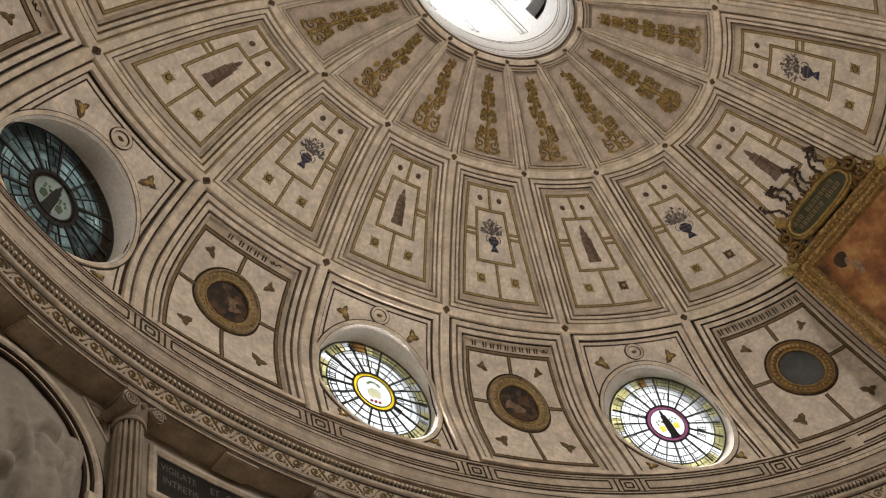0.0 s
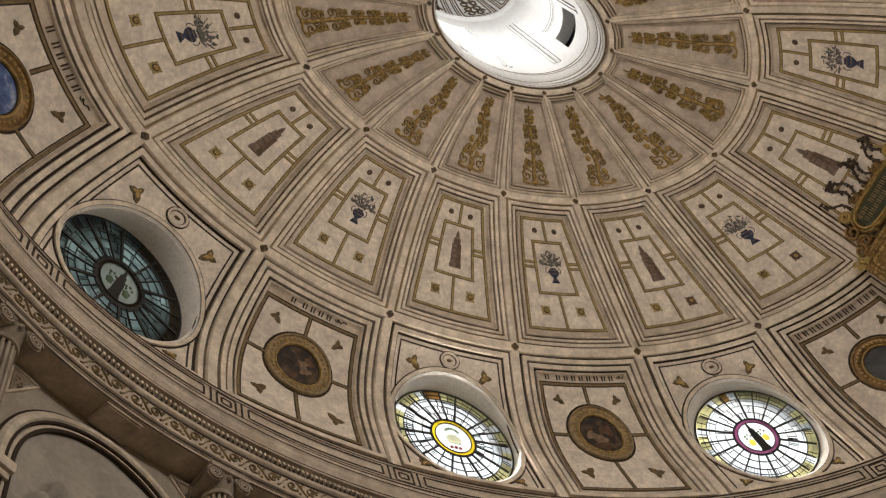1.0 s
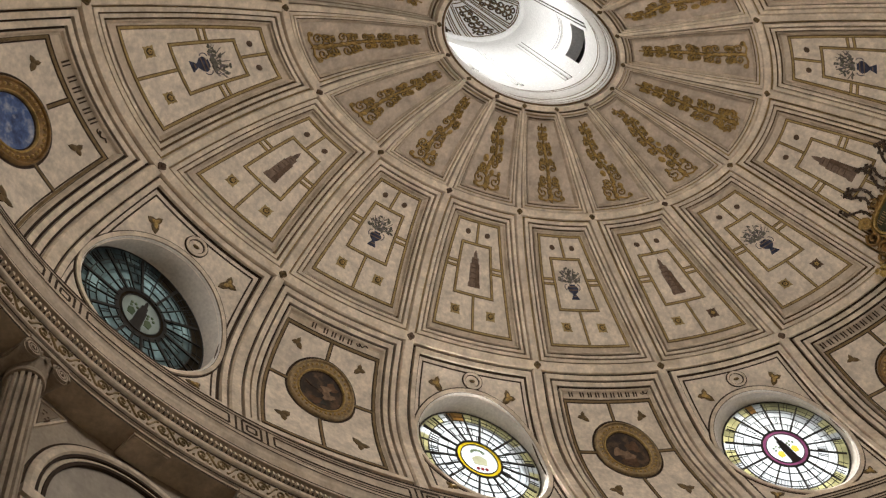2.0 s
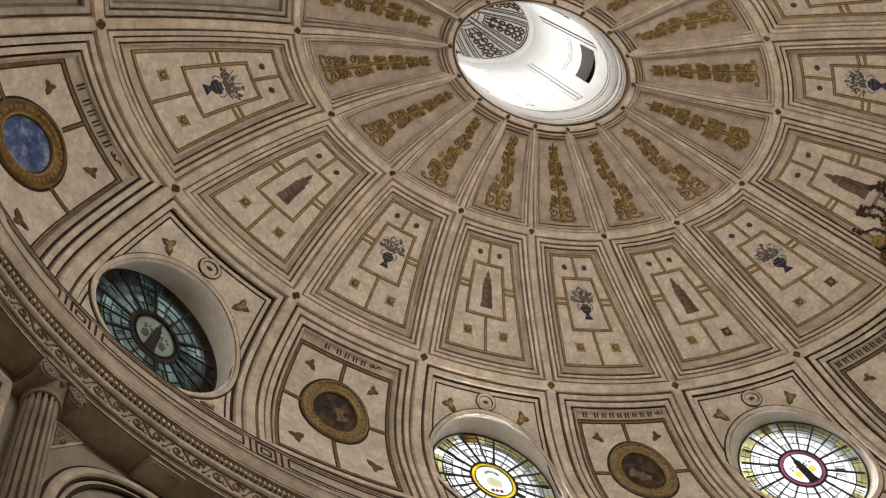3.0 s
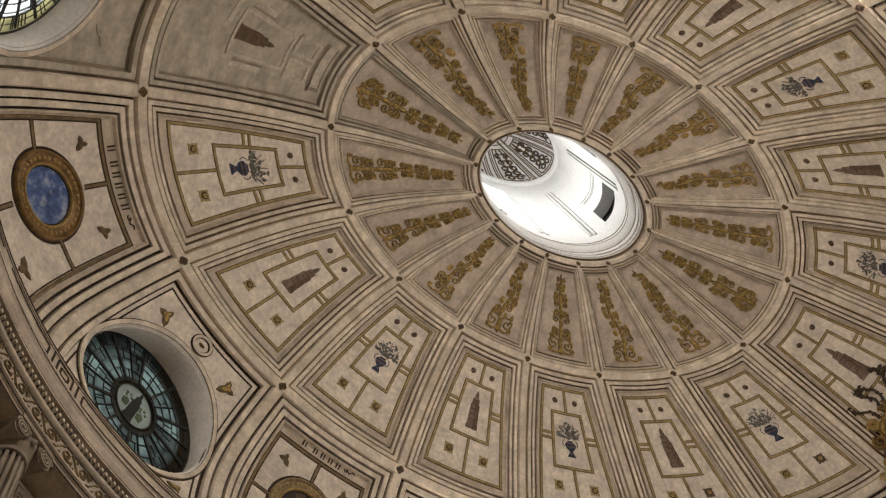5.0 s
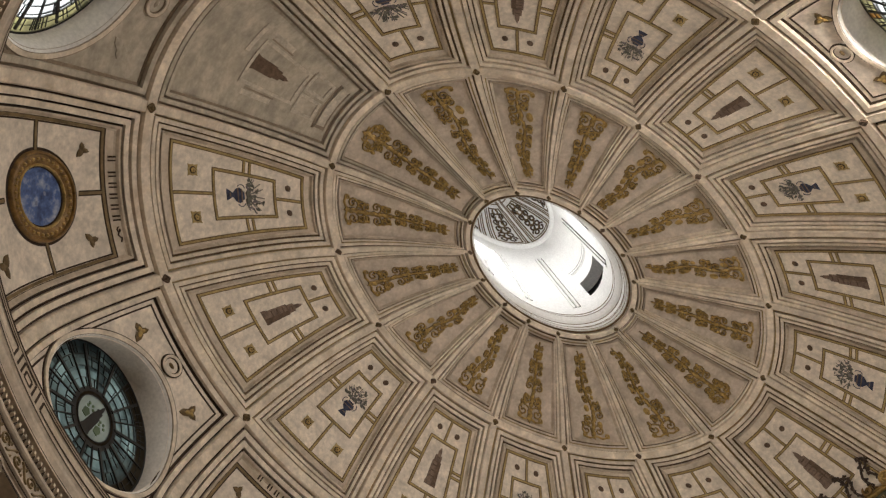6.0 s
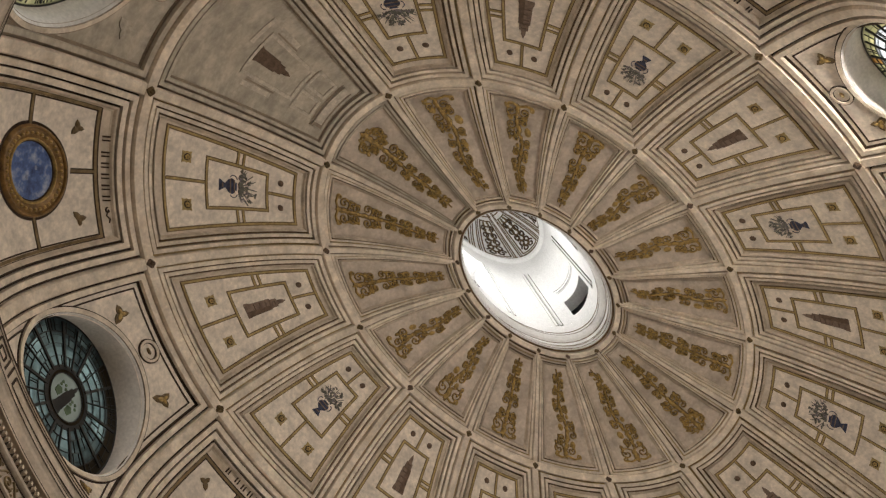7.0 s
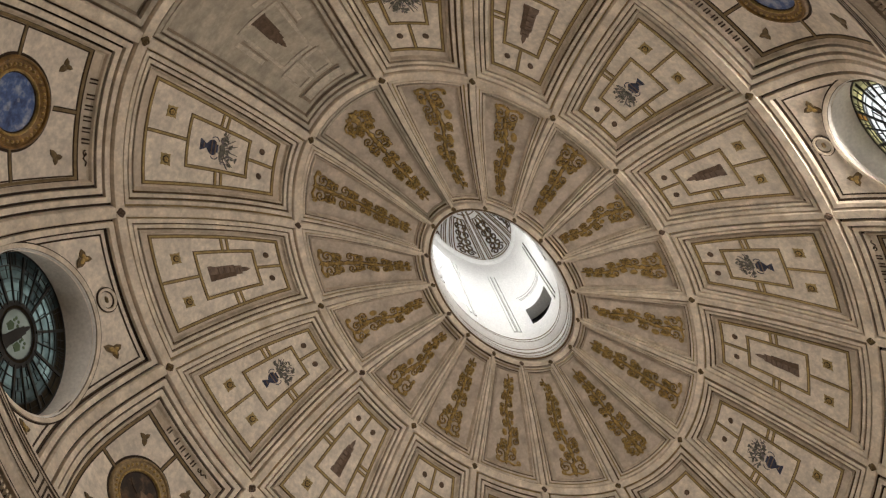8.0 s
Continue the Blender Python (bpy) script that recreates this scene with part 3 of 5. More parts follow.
TONDO_BAYS = (0, 2, 4, 6, 8, 10, 12, 14)
LETTERS = {0: (1, 0, 5), 2: (1, 0, 4), 4: (1, 0, 8), 6: (1, 0, 9, 0, 3), 8: (1, 0, 6), 10: (1, 0, 6), 12: (1, 0, 7), 14: (1, 0, 6)}
T_V = 0.548
for k in TONDO_BAYS:
    par = coffers[k, 0]
    p = Panel(k, 0.43, 0.155, 0.833)
    gold, dark = Mesh(), Mesh()
    strip(gold, *p.rect(0, 0, 1, 1, 12), box(0.035, 0.010), closed=True)
    strip(dark, *p.rect(-0.018, -0.012, 1.018, 1.012, 12), box(0.024, 0.008), closed=True)
    strip(dark, *p.rect(0.018, 0.012, 0.982, 0.988, 12), box(0.018, 0.008), closed=True)
    for (s0, t0, s1, t1) in ((0.5, 0.01, 0.5, 0.31), (0.5, 0.845, 0.5, 0.99), (0.01, 0.58, 0.23, 0.58), (0.77, 0.58, 0.99, 0.58)):
        strip(gold, *p.line(s0, t0, s1, t1), box(0.034, 0.011))
        strip(dark, *p.line(s0, t0, s1, t1), box(0.066, 0.007))
    gold.make("gilt_line", TONDO_LINE, par)
    dark.make("groove", LINE, par)
    q = Mesh()
    p.fill(q, 0.02, 0.015, 0.98, 0.985, 0.003, 12)
    q.make("painted_ground", PALE, par)
    lv = Mesh()
    for s0, t0, a, r in ((0.17, 0.18, 0.8, 0.15), (0.83, 0.18, 2.34, 0.15), (0.17, 0.88, -0.8, 0.11), (0.83, 0.88, -2.34, 0.11)):
        phi, v = p.at(s0, t0)
        vc = float(v)
        leaf_motif(lv, k, vc, float((bay_phi(k, 0.5, vc) - phi) * per_phi(float(phi), vc)), 0.0, r, a, 0.003)
    lv.make("painted_leaf", ROSETTE, par)
    # the name above the frame, as plain bars the size of its letters
    word = Mesh()
    n = sum(max(1, c) if c else 1 for c in LETTERS[k])
    pitch = 0.128 if n > 11 else 0.135
    x = -n * pitch / 2
    for c in LETTERS[k]:
        if not c:
            x += pitch * 0.45
            continue
        for i in range(c):
            blob(word, k, 0.875, [(x + 0.022, -0.064), (x + 0.044, -0.064), (x + 0.044, 0.064), (x + 0.022, 0.064)], 0.006, base=0.012)
            blob(word, k, 0.875, [(x + 0.072, -0.064), (x + 0.090, -0.064), (x + 0.090, 0.064), (x + 0.072, 0.064)], 0.006, base=0.012)
            x += pitch
    flo = np.concatenate([spiral(x + 0.07, 0.0, 0.04, 3.1, 1, 10, 0.9), [(x + 0.13, -0.03), (x + 0.17, 0.02), (x + 0.22, -0.005)]])
    curl(word, k, 0.875, flo, 0.016, 0.006, 0.012)
    word.make("lettering_bars", LINE, par, "dark painted lettering drawn as bars")

# windows: spandrels with leaves and a small medallion over each round opening
for k in WINDOW_BAYS:
    par = coffers[k, 0]
    dark, pale, lv = Mesh(), Mesh(), Mesh()
    if k != 15:
        strip(dark, *cell(k, 0, 0.30).rect(0, 0, 1, 1, 14), box(0.022, 0.007), closed=True)
    ring_on(dark, k, WIN_V, WIN_R + 0.105, box(0.022, 0.012), n=72)
    ring_on(dark, k, WIN_V, WIN_R + 0.035, box(0.016, 0.012), n=72)
    ring_on(pale, k, WIN_V, WIN_R + 0.07, box(0.055, 0.03), n=72)
    m_v = 0.868
    ring_on(dark, k, m_v, 0.165, box(0.016, 0.02), n=28, sy=0.85)
    ring_on(pale, k, m_v, 0.14, box(0.035, 0.028), n=28, sy=0.85)
    ring_on(dark, k, m_v, 0.115, box(0.012, 0.012), n=28, sy=0.85)
    dark.make("groove", SHADE if k == 15 else LINE, par)
    pale.make("window_moulding", STONE, par)
    p = cell(k, 0, 0.34)
    for s0, t0, a, r in ((0.13, 0.90, 0.9, 0.15), (0.87, 0.90, 2.24, 0.15), (0.10, 0.07, 0.0, 0.12), (0.90, 0.07, 3.14, 0.12)):
        phi, v = p.at(s0, t0)
        vc = float(v)
        leaf_motif(lv, k, vc, float((bay_phi(k, 0.5, vc) - phi) * per_phi(float(phi), vc)), 0.0, r, -a if t0 > 0.5 else a, 0.0)
    blob(lv, k, m_v, disc(0.05, 7, sy=0.5), 0.012, 0.02)
    leaf_ob = lv.make("painted_leaf", ROSETTE if k != 15 else GREY, par)
    if k != 15:
        hi = Mesh()
        for s0, t0, a, r in ((0.13, 0.90, 0.9, 0.085), (0.87, 0.90, 2.24, 0.085), (0.10, 0.07, 0.0, 0.07), (0.90, 0.07, 3.14, 0.07)):
            phi, v = p.at(s0, t0)
            vc = float(v)
            leaf_motif(hi, k, vc, float((bay_phi(k, 0.5, vc) - phi) * per_phi(float(phi), vc)), 0.0, r, -a if t0 > 0.5 else a, 0.012)
        hi.make("leaf_highlight", GILT, leaf_ob)


# ---- entablature below the dome ----
BA, BB = 7.85, 5.15


def wall_points(th, inset, z, a=BA, b=BB):
    """Places and inward normals on the ellipse of the walls."""
    th, inset, z = np.broadcast_arrays(np.asarray(th, float), np.asarray(inset, float), np.asarray(z, float))
    nx, ny = b * np.cos(th), a * np.sin(th)
    ln = np.hypot(nx, ny)
    n = np.stack([-nx / ln, -ny / ln, 0 * th], -1)
    return np.stack([a * np.cos(th), b * np.sin(th), z], -1) + n * inset[..., None], n


def ring_sweep(acc, section, n=256, a=BA, b=BB):
    """Sweeps a profile [(inset, z)...] round the ellipse of the walls."""
    th = np.linspace(0, 2 * math.pi, n, endpoint=False)
    acc.grid(np.array([wall_points(th, i, z, a, b)[0] for i, z in section]), wrap=True)


def sweep(acc, p, n, section, closed=False):
    """Sweeps a cross-section along places p with normals n."""
    d1, d0 = np.roll(p, -1, 0) - p, p - np.roll(p, 1, 0)
    if not closed:
        d1[-1], d0[0] = d0[-1], d1[0]
    d1 /= np.linalg.norm(d1, axis=1, keepdims=True) + 1e-9
    d0 /= np.linalg.norm(d0, axis=1, keepdims=True) + 1e-9
    t = d0 + d1
    t /= np.linalg.norm(t, axis=1, keepdims=True) + 1e-9
    side = np.cross(n, t)
    side /= np.linalg.norm(side, axis=1, keepdims=True) * np.clip((t * d1).sum(1, keepdims=True), 0.4, 1)
    acc.grid(np.array([p + side * a + n * h for a, h in section]), wrap=closed)


def block(acc, centre, x, y, z):
    """A box with half-axes x, y, z (vectors)."""
    c, x, y, z = (np.asarray(q, float) for q in (centre, x, y, z))
    v = [c + sx * x + sy * y + sz * z for sz in (-1, 1) for sx, sy in ((-1, -1), (1, -1), (1, 1), (-1, 1))]
    acc.add(v, [(0, 3, 2, 1), (4, 5, 6, 7), (0, 1, 5, 4), (1, 2, 6, 5), (2, 3, 7, 6), (3, 0, 4, 7)])


I_FRZ, Z_FRZ = 0.03, 9.205
WALL_IN = -0.26
cornice = Mesh()
ring_sweep(cornice, [(-0.5, 10.42), (-0.01, 10.42), (0.0, 10.41), (0.0, 10.0), (0.03, 9.97), (0.045, 9.90), (0.10, 9.87), (0.12, 9.84), (0.12, 9.77), (0.105, 9.74), (0.10, 9.70), (0.08, 9.64), (0.075, 9.60), (0.09, 9.585), (0.09, 9.56),
                     (0.035, 9.55), (0.035, 9.41), (0.065, 9.40), (0.065, 9.355), (0.05, 9.34), (I_FRZ, 9.33), (I_FRZ, 9.08), (0.055, 9.075), (0.07, 9.055), (0.07, 9.03), (0.05, 9.02), (0.05, 8.985), (0.035, 8.98), (0.035, 8.92), (WALL_IN, 8.92)])
cornice_ob = tagged(cornice.make("cornice", CORNICE), "carved stone cornice ringing the hall below the dome", "cornice", kind="structure")
# flat dark bands colour in the shade of grooves along the mouldings
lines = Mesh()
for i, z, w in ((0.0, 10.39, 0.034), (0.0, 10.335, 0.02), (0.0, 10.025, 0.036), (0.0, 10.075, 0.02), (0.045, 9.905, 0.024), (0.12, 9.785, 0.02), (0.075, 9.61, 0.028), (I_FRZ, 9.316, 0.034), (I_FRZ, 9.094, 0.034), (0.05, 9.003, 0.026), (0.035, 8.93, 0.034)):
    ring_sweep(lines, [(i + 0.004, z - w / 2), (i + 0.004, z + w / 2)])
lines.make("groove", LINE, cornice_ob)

# dentils under the crown
ths = [0.0]
while ths[-1] < 2 * math.pi:
    ths.append(ths[-1] + 0.062 / math.hypot(BA * math.sin(ths[-1]), BB * math.cos(ths[-1])))
dent, gaps = Mesh(), Mesh()
for th in ths[:-1]:
    p, n = wall_points(th, 0.062, 9.475)
    t = np.array([-n[1], n[0], 0])
    block(dent, p, t * 0.013, n * 0.020, (0, 0, 0.022))
    # dark block fills each gap, painting the shade between dentils
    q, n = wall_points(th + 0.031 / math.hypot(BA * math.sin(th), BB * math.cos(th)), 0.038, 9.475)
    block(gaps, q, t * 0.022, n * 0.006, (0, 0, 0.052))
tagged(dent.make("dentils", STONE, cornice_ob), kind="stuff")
tagged(gaps.make("dentil_gap_shade", LINE, cornice_ob), kind="stuff")

# running scroll of the frieze
scroll, buds = Mesh(), Mesh()
ths = [0.0]
while ths[-1] < 2 * math.pi - 0.02:
    ths.append(ths[-1] + 0.25 / math.hypot(BA * math.sin(ths[-1]), BB * math.cos(ths[-1])))
for i, th in enumerate(ths[:-1]):
    up = 1 if i % 2 else -1
    mm = 1 / math.hypot(BA * math.sin(th), BB * math.cos(th))
    a = np.linspace(0, 2.6 * math.pi, 20)
    rr = 0.075 * (1 - 0.78 * a / a[-1])
    x, y = rr * np.cos(a + math.pi), up * rr * np.sin(a + math.pi)
    p, n = wall_points(th + x * mm, I_FRZ, Z_FRZ + y)
    sweep(scroll, p, n, [(-0.0075, -0.002), (-0.005, 0.020), (0.005, 0.020), (0.0075, -0.002)])
    x = np.linspace(0.05, 0.20, 8)
    p, n = wall_points(th + x * mm, I_FRZ, Z_FRZ + up * 0.075 * np.cos((x - 0.05) / 0.15 * math.pi))
    sweep(scroll, p, n, [(-0.0075, -0.002), (-0.005, 0.020), (0.005, 0.020), (0.0075, -0.002)])
    for dx, dy, r in ((0.0, 0.0, 0.018), (0.11, -up * 0.07, 0.020), (0.15, up * 0.07, 0.022), (0.18, up * 0.05, 0.016)):
        c, n = wall_points(th + dx * mm, I_FRZ, Z_FRZ + dy)
        t = np.array([-n[1], n[0], 0])
        aa = np.linspace(0, 2 * math.pi, 7, endpoint=False)
        ring = [c + t * r * math.cos(q) + np.array([0, 0, 1]) * r * math.sin(q) for q in aa]
        buds.add(np.array(ring + [c + n * 0.025]), [(j, (j + 1) % 7, 7) for j in range(7)])
FRIEZE = material("ochre_frieze_scroll", (0.37, 0.28, 0.155), vary=0.5, scale=5, fine=50, rough=0.65)
tagged(scroll.make("frieze_scroll", FRIEZE, cornice_ob), kind="stuff")
tagged(buds.make("frieze_leaves", FRIEZE, cornice_ob), kind="stuff")

# meander blocks on the plinth below every rib, with long framed fields between
for k in range(16):
    th = rib_phi(k, 0.0)
    key = Mesh()

    def flat(x, z):
        mm = 1 / math.hypot(BA * math.sin(th), BB * math.cos(th))
        return wall_points(th - np.asarray(x) * mm, 0.005, z - 0.0)
    for sx in (-1, 1):
        nb = rib_phi(k - sx, 0.0)
        far = 0.5 * abs((nb - th + math.pi) % (2 * math.pi) - math.pi) * math.hypot(BA * math.sin(th), BB * math.cos(th)) + 0.02
        lines_at = [[(0.0, 10.31), (0.13, 10.31), (0.13, 10.09), (0.0, 10.09)], [(0.0, 10.25), (0.065, 10.25), (0.065, 10.15), (0.0, 10.15)], [(0.215, 10.34), (0.215, 10.06)]]
        for a, b in ((a, b) for row in lines_at for a, b in zip(row[:-1], row[1:])):
            a, b = np.array(a), np.array(b)
            p, n = flat(np.array([a[0], b[0]]) * sx, np.array([a[1], b[1]]))
            sweep(key, p, n, [(-0.016, 0), (0.016, 0)])
        pts = np.array([(far, 10.285), (0.31, 10.285), (0.31, 10.125), (far, 10.125)])
        for a, b in zip(pts[:-1], pts[1:]):
            m = np.linspace(0, 1, 7)
            p, n = flat((a[0] + (b[0] - a[0]) * m) * sx, a[1] + (b[1] - a[1]) * m)
            sweep(key, p, n, [(-0.016, 0), (0.016, 0)])
    key.make("meander", LINE, cornice_ob)

# soffit coffers
for k in range(16):
    mid = (rib_phi(k, 0.0) + ((rib_phi(k + 1, 0.0) - rib_phi(k, 0.0) + math.pi) % (2 * math.pi) - math.pi) / 2)
    mm = 1 / math.hypot(BA * math.sin(mid), BB * math.cos(mid))
    so = Mesh()
    block_c, n = wall_points(mid, -0.11, 8.905)
    t = np.array([-n[1], n[0], 0])
    block(so, block_c, t * 0.20, n * 0.125, (0, 0, 0.055))
    block(so, block_c - np.array([0, 0, 0.035]) + n * 0.01, t * 0.215, n * 0.135, (0, 0, 0.010))
    so.make("soffit_block", CORNICE, cornice_ob)

# ---- walls below ----
wall = Mesh()
ring_sweep(wall, [(WALL_IN, 8.94), (WALL_IN, 4.6), (0.1, 4.56), (0.12, 4.2), (0.0, 4.1), (WALL_IN, 4.0), (WALL_IN, 0.0), (-1.0, 0.0), (-1.0, 10.1), (-0.45, 10.1)])
tagged(wall.make("wall", WALL), "pale stone wall of the elliptical hall", "wall", kind="structure")
floor = Mesh()
th = np.linspace(0, 2 * math.pi, 64, endpoint=False)
floor.grid(np.array([np.stack([9.3 * f * np.cos(th), 6.2 * f * np.sin(th), 0 * th], -1) for f in (0.001, 0.5, 1)]), wrap=True)
tagged(floor.make("floor", MARBLE), "polished marble floor of the elliptical hall", "floor", kind="structure")
# the dome's outer face
for k in range(16):
    r = Mesh()
    if k in WINDOW_BAYS:
        pts = holed_sheet(k)
        c = pts.mean((0, 1))
        o = np.array([c[0] / 67.7, c[1] / 27.2, 0])
        r.grid(pts + o / np.linalg.norm(o) * 0.42, wrap=True)
    else:
        s, v = np.meshgrid(np.linspace(0, 1, 9), np.linspace(-0.1, 1, 9))
        r.grid(dome(bay_phi(k, s, v), v, np.full(s.shape, -0.4))[0])
    s, v = np.meshgrid(np.linspace(0, 1, 9), np.linspace(1, 3.0, 17))
    r.grid(dome(bay_phi(k, s, v), v, np.full(s.shape, -0.4))[0])
    r.make("outer_face", ROOF, dome_ob)

column = empty("column", "fluted pale stone engaged column with Ionic capital", "column", "columns round the hall")


def build_column(parent):
    shaft = Mesh()
    a = np.linspace(0, 2 * math.pi, 96, endpoint=False)
    rows = []
    for z, r in ((4.3, 0.165), (5.5, 0.163), (7.0, 0.155), (8.30, 0.145), (8.34, 0.145)):
        rr = r * (1 - 0.3 * np.clip(np.sin(a * 16), 0, 1) ** 0.6)
        rows.append(np.stack([rr * np.cos(a), rr * np.sin(a), np.full(96, z)], -1))
    shaft.grid(np.array(rows), wrap=True).make("shaft", COLUMN, parent)
    cap_m = Mesh()
    b = np.linspace(0, 2 * math.pi, 32, endpoint=False)
    cap_m.grid(np.array([np.stack([r * np.cos(b), r * np.sin(b), np.full(32, z)], -1) for z, r in ((8.34, 0.145), (8.345, 0.165), (8.37, 0.17), (8.39, 0.155), (8.41, 0.155), (8.46, 0.18), (8.52, 0.20), (8.58, 0.20))]), wrap=True)
    for w, z, hz in ((0.235, 8.595, 0.02), (0.22, 8.635, 0.022)):
        block(cap_m, (0, 0, z), (w, 0, 0), (0, w, 0), (0, 0, hz))
    capital = cap_m.make("capital", COLUMN, parent)
    for sx in (-1, 1):
        vol = Mesh()
        for face in (-1, 1):
            a2 = np.linspace(0, 5.2 * math.pi, 46)
            rr = 0.09 * (1 - 0.86 * a2 / a2[-1])
            p = np.stack([sx * (0.175 + rr * np.cos(a2)), np.full(46, face * 0.20), 8.50 + rr * np.sin(a2)], -1)
            sweep(vol, p, np.tile([0.0, face, 0.0], (46, 1)), [(-0.014, -0.01), (-0.009, 0.025), (0.009, 0.025), (0.014, -0.01)])
        cyl = []
        for y, r in ((-0.20, 0.088), (-0.1, 0.07), (0, 0.06), (0.1, 0.07), (0.20, 0.088)):
            cyl.append(np.stack([sx * 0.175 + r * np.cos(b), np.full(32, y), 8.50 + r * np.sin(b)], -1))
        vol.grid(np.array(cyl), wrap=True)
        for y in (-0.20, 0.20):
            vol.add(np.concatenate([np.stack([sx * 0.175 + 0.088 * np.cos(b), np.full(32, y), 8.50 + 0.088 * np.sin(b)], -1), [[sx * 0.175, y, 8.50]]]), [(i, (i + 1) % 32, 32) for i in range(32)])
        vol.make("volute", COLUMN, capital)
    eggs = Mesh()
    for face in (-1, 1):
        for x in (-0.09, 0.0, 0.09):
            aa = np.linspace(0, 2 * math.pi, 8, endpoint=False)
            eggs.add(np.array([(x + 0.03 * math.cos(q), face * 0.215, 8.52 + 0.04 * math.sin(q)) for q in aa] + [(x, face * 0.25, 8.51)]), [(i, (i + 1) % 8, 8) for i in range(8)])
    eggs.make("egg_moulding", COLUMN, capital)


def column_pose(k):
    p, n = wall_points(rib_phi(k, 0.0) + 0.012 * (1 if 0 < k < 4 else 0), -0.13, 0.262)
    return Matrix.Translation(p.tolist()) @ Euler((0, 0, math.atan2(n[1], n[0]) - math.pi / 2)).to_matrix().to_4x4()


build_column(column)
column.matrix_basis = column_pose(0)
for k in range(1, 16):
    copy_thing(column, column_pose(k))


def bay_mid(k):
    a, b = rib_phi(k, 0.0), rib_phi(k + 1, 0.0)
    return a + ((b - a + math.pi) % (2 * math.pi) - math.pi) / 2


def on_wall(k, x, z, inset=WALL_IN):
    """Places x metres across (towards the next bay) and at height z on the wall under bay k."""
    th = bay_mid(k)
    return wall_points(th - np.asarray(x, float) / math.hypot(BA * math.sin(th), BB * math.cos(th)), inset, z)


PLAQUE = material("black_slate", (0.02, 0.018, 0.016), vary=0.4, scale=5, fine=30, rough=0.4)
RELIEF = material("relief_marble", (0.44, 0.395, 0.335), vary=0.2, scale=2, fine=18, rough=0.6)
for k in range(16):
    half = 0.5 * float(np.linalg.norm(wall_points(rib_phi(k, 0.0), 0, 0)[0] - wall_points(rib_phi(k + 1, 0.0), 0, 0)[0])) - 0.28
    if k % 2:
        arch = empty("arched_niche", "shallow stone arch framing a carved relief between columns", "niche", kind="structure")
        r = min(half + 0.06, 1.0)
        zc = 8.72 - r
        a = np.linspace(0, math.pi, 33)
        for rr, w, h, mat, nm in ((r, 0.11, 0.07, STONE, "archivolt"), (r - 0.10, 0.06, 0.04, STONE, "inner_moulding")):
            m = Mesh()
            x = np.concatenate([[rr, rr], rr * np.cos(a), [-rr, -rr]])
            z = np.concatenate([[5.0, zc - 0.3], zc + rr * np.sin(a), [zc - 0.3, 5.0]])
            p, n = on_wall(k, x, z)
            sweep(m, p, n, [(-w / 2, -0.01), (-w / 2, h * 0.6), (-w * 0.2, h), (w * 0.25, h), (w / 2, h * 0.5), (w / 2, -0.01)])
            m.make(nm, mat, arch)
        dk = Mesh()
        for rr, w, h in ((r + 0.066, 0.015, 0.03), (r - 0.060, 0.013, 0.055), (r - 0.138, 0.018, 0.05)):
            x = np.concatenate([[rr, rr], rr * np.cos(a), [-rr, -rr]])
            z = np.concatenate([[5.0, zc - 0.3], zc + rr * np.sin(a), [zc - 0.3, 5.0]])
            sweep(dk, *on_wall(k, x, z), [(-w, -0.005), (-w, h), (w, h), (w, -0.005)])
        dk.make("groove", LINE, arch)
        for sx in (-1, 1):
            imp = Mesh()
            c, n = on_wall(k, sx * (r - 0.02), zc - 0.15)
            t = np.array([-n[1], n[0], 0])
            block(imp, c, t * 0.12, n * 0.10, (0, 0, 0.05))
            block(imp, c - np.array([0, 0, 0.09]), t * 0.10, n * 0.07, (0, 0, 0.03))
            imp.make("impost", STONE, arch)
            sp = Mesh()
            pts = np.array([(half + 0.08, 8.84), (half - 0.24, 8.84), (half + 0.08, 8.44)]) * [sx, 1]
            pts = np.concatenate([pts, pts[:1]])
            for p0, p1 in zip(pts[:-1], pts[1:]):
                sweep(sp, *on_wall(k, np.array([p0[0], p1[0]]), np.array([p0[1], p1[1]])), [(-0.015, 0.0), (-0.01, 0.02), (0.01, 0.02), (0.015, 0.0)])
            sp_ob = sp.make("spandrel_frame", STONE, arch)
            field = Mesh()
            p, n = on_wall(k, np.array([half + 0.05, half - 0.16, half + 0.05]) * sx, np.array([8.815, 8.815, 8.52]))
            field.add(np.concatenate([p + n * 0.012, p - n * 0.01]), [(0, 1, 2), (0, 3, 4, 1), (1, 4, 5, 2), (2, 5, 3, 0)])
            field.make("spandrel_field", SHADE, sp_ob)
            lf = Mesh()
            for j in range(6):
                q = random.Random(j + k)
                c, n = on_wall(k, sx * (half + 0.01 - 0.03 * (j % 3)), 8.74 - 0.05 * (j // 2))
                t = np.array([-n[1], n[0], 0])
                aa = np.linspace(0, 2 * math.pi, 7, endpoint=False)
                lf.add(np.array([c + t * 0.04 * math.cos(u) + np.array([0, 0, 0.03 * math.sin(u)]) for u in aa] + [c + n * 0.02]), [(i, (i + 1) % 7, 7) for i in range(7)])
            lf.make("spandrel_leaf", DUSK, arch)
        # carved relief: one slab of rounded, folded forms
        rel = Mesh()
        ri = r - 0.15
        xs, fs = np.meshgrid(np.linspace(-ri, ri, 60), np.linspace(0, 1, 90))
        zs = 6.1 + fs * (zc + np.sqrt(np.maximum(ri ** 2 - xs ** 2, 0)) - 6.1)
        high = np.zeros(xs.shape)
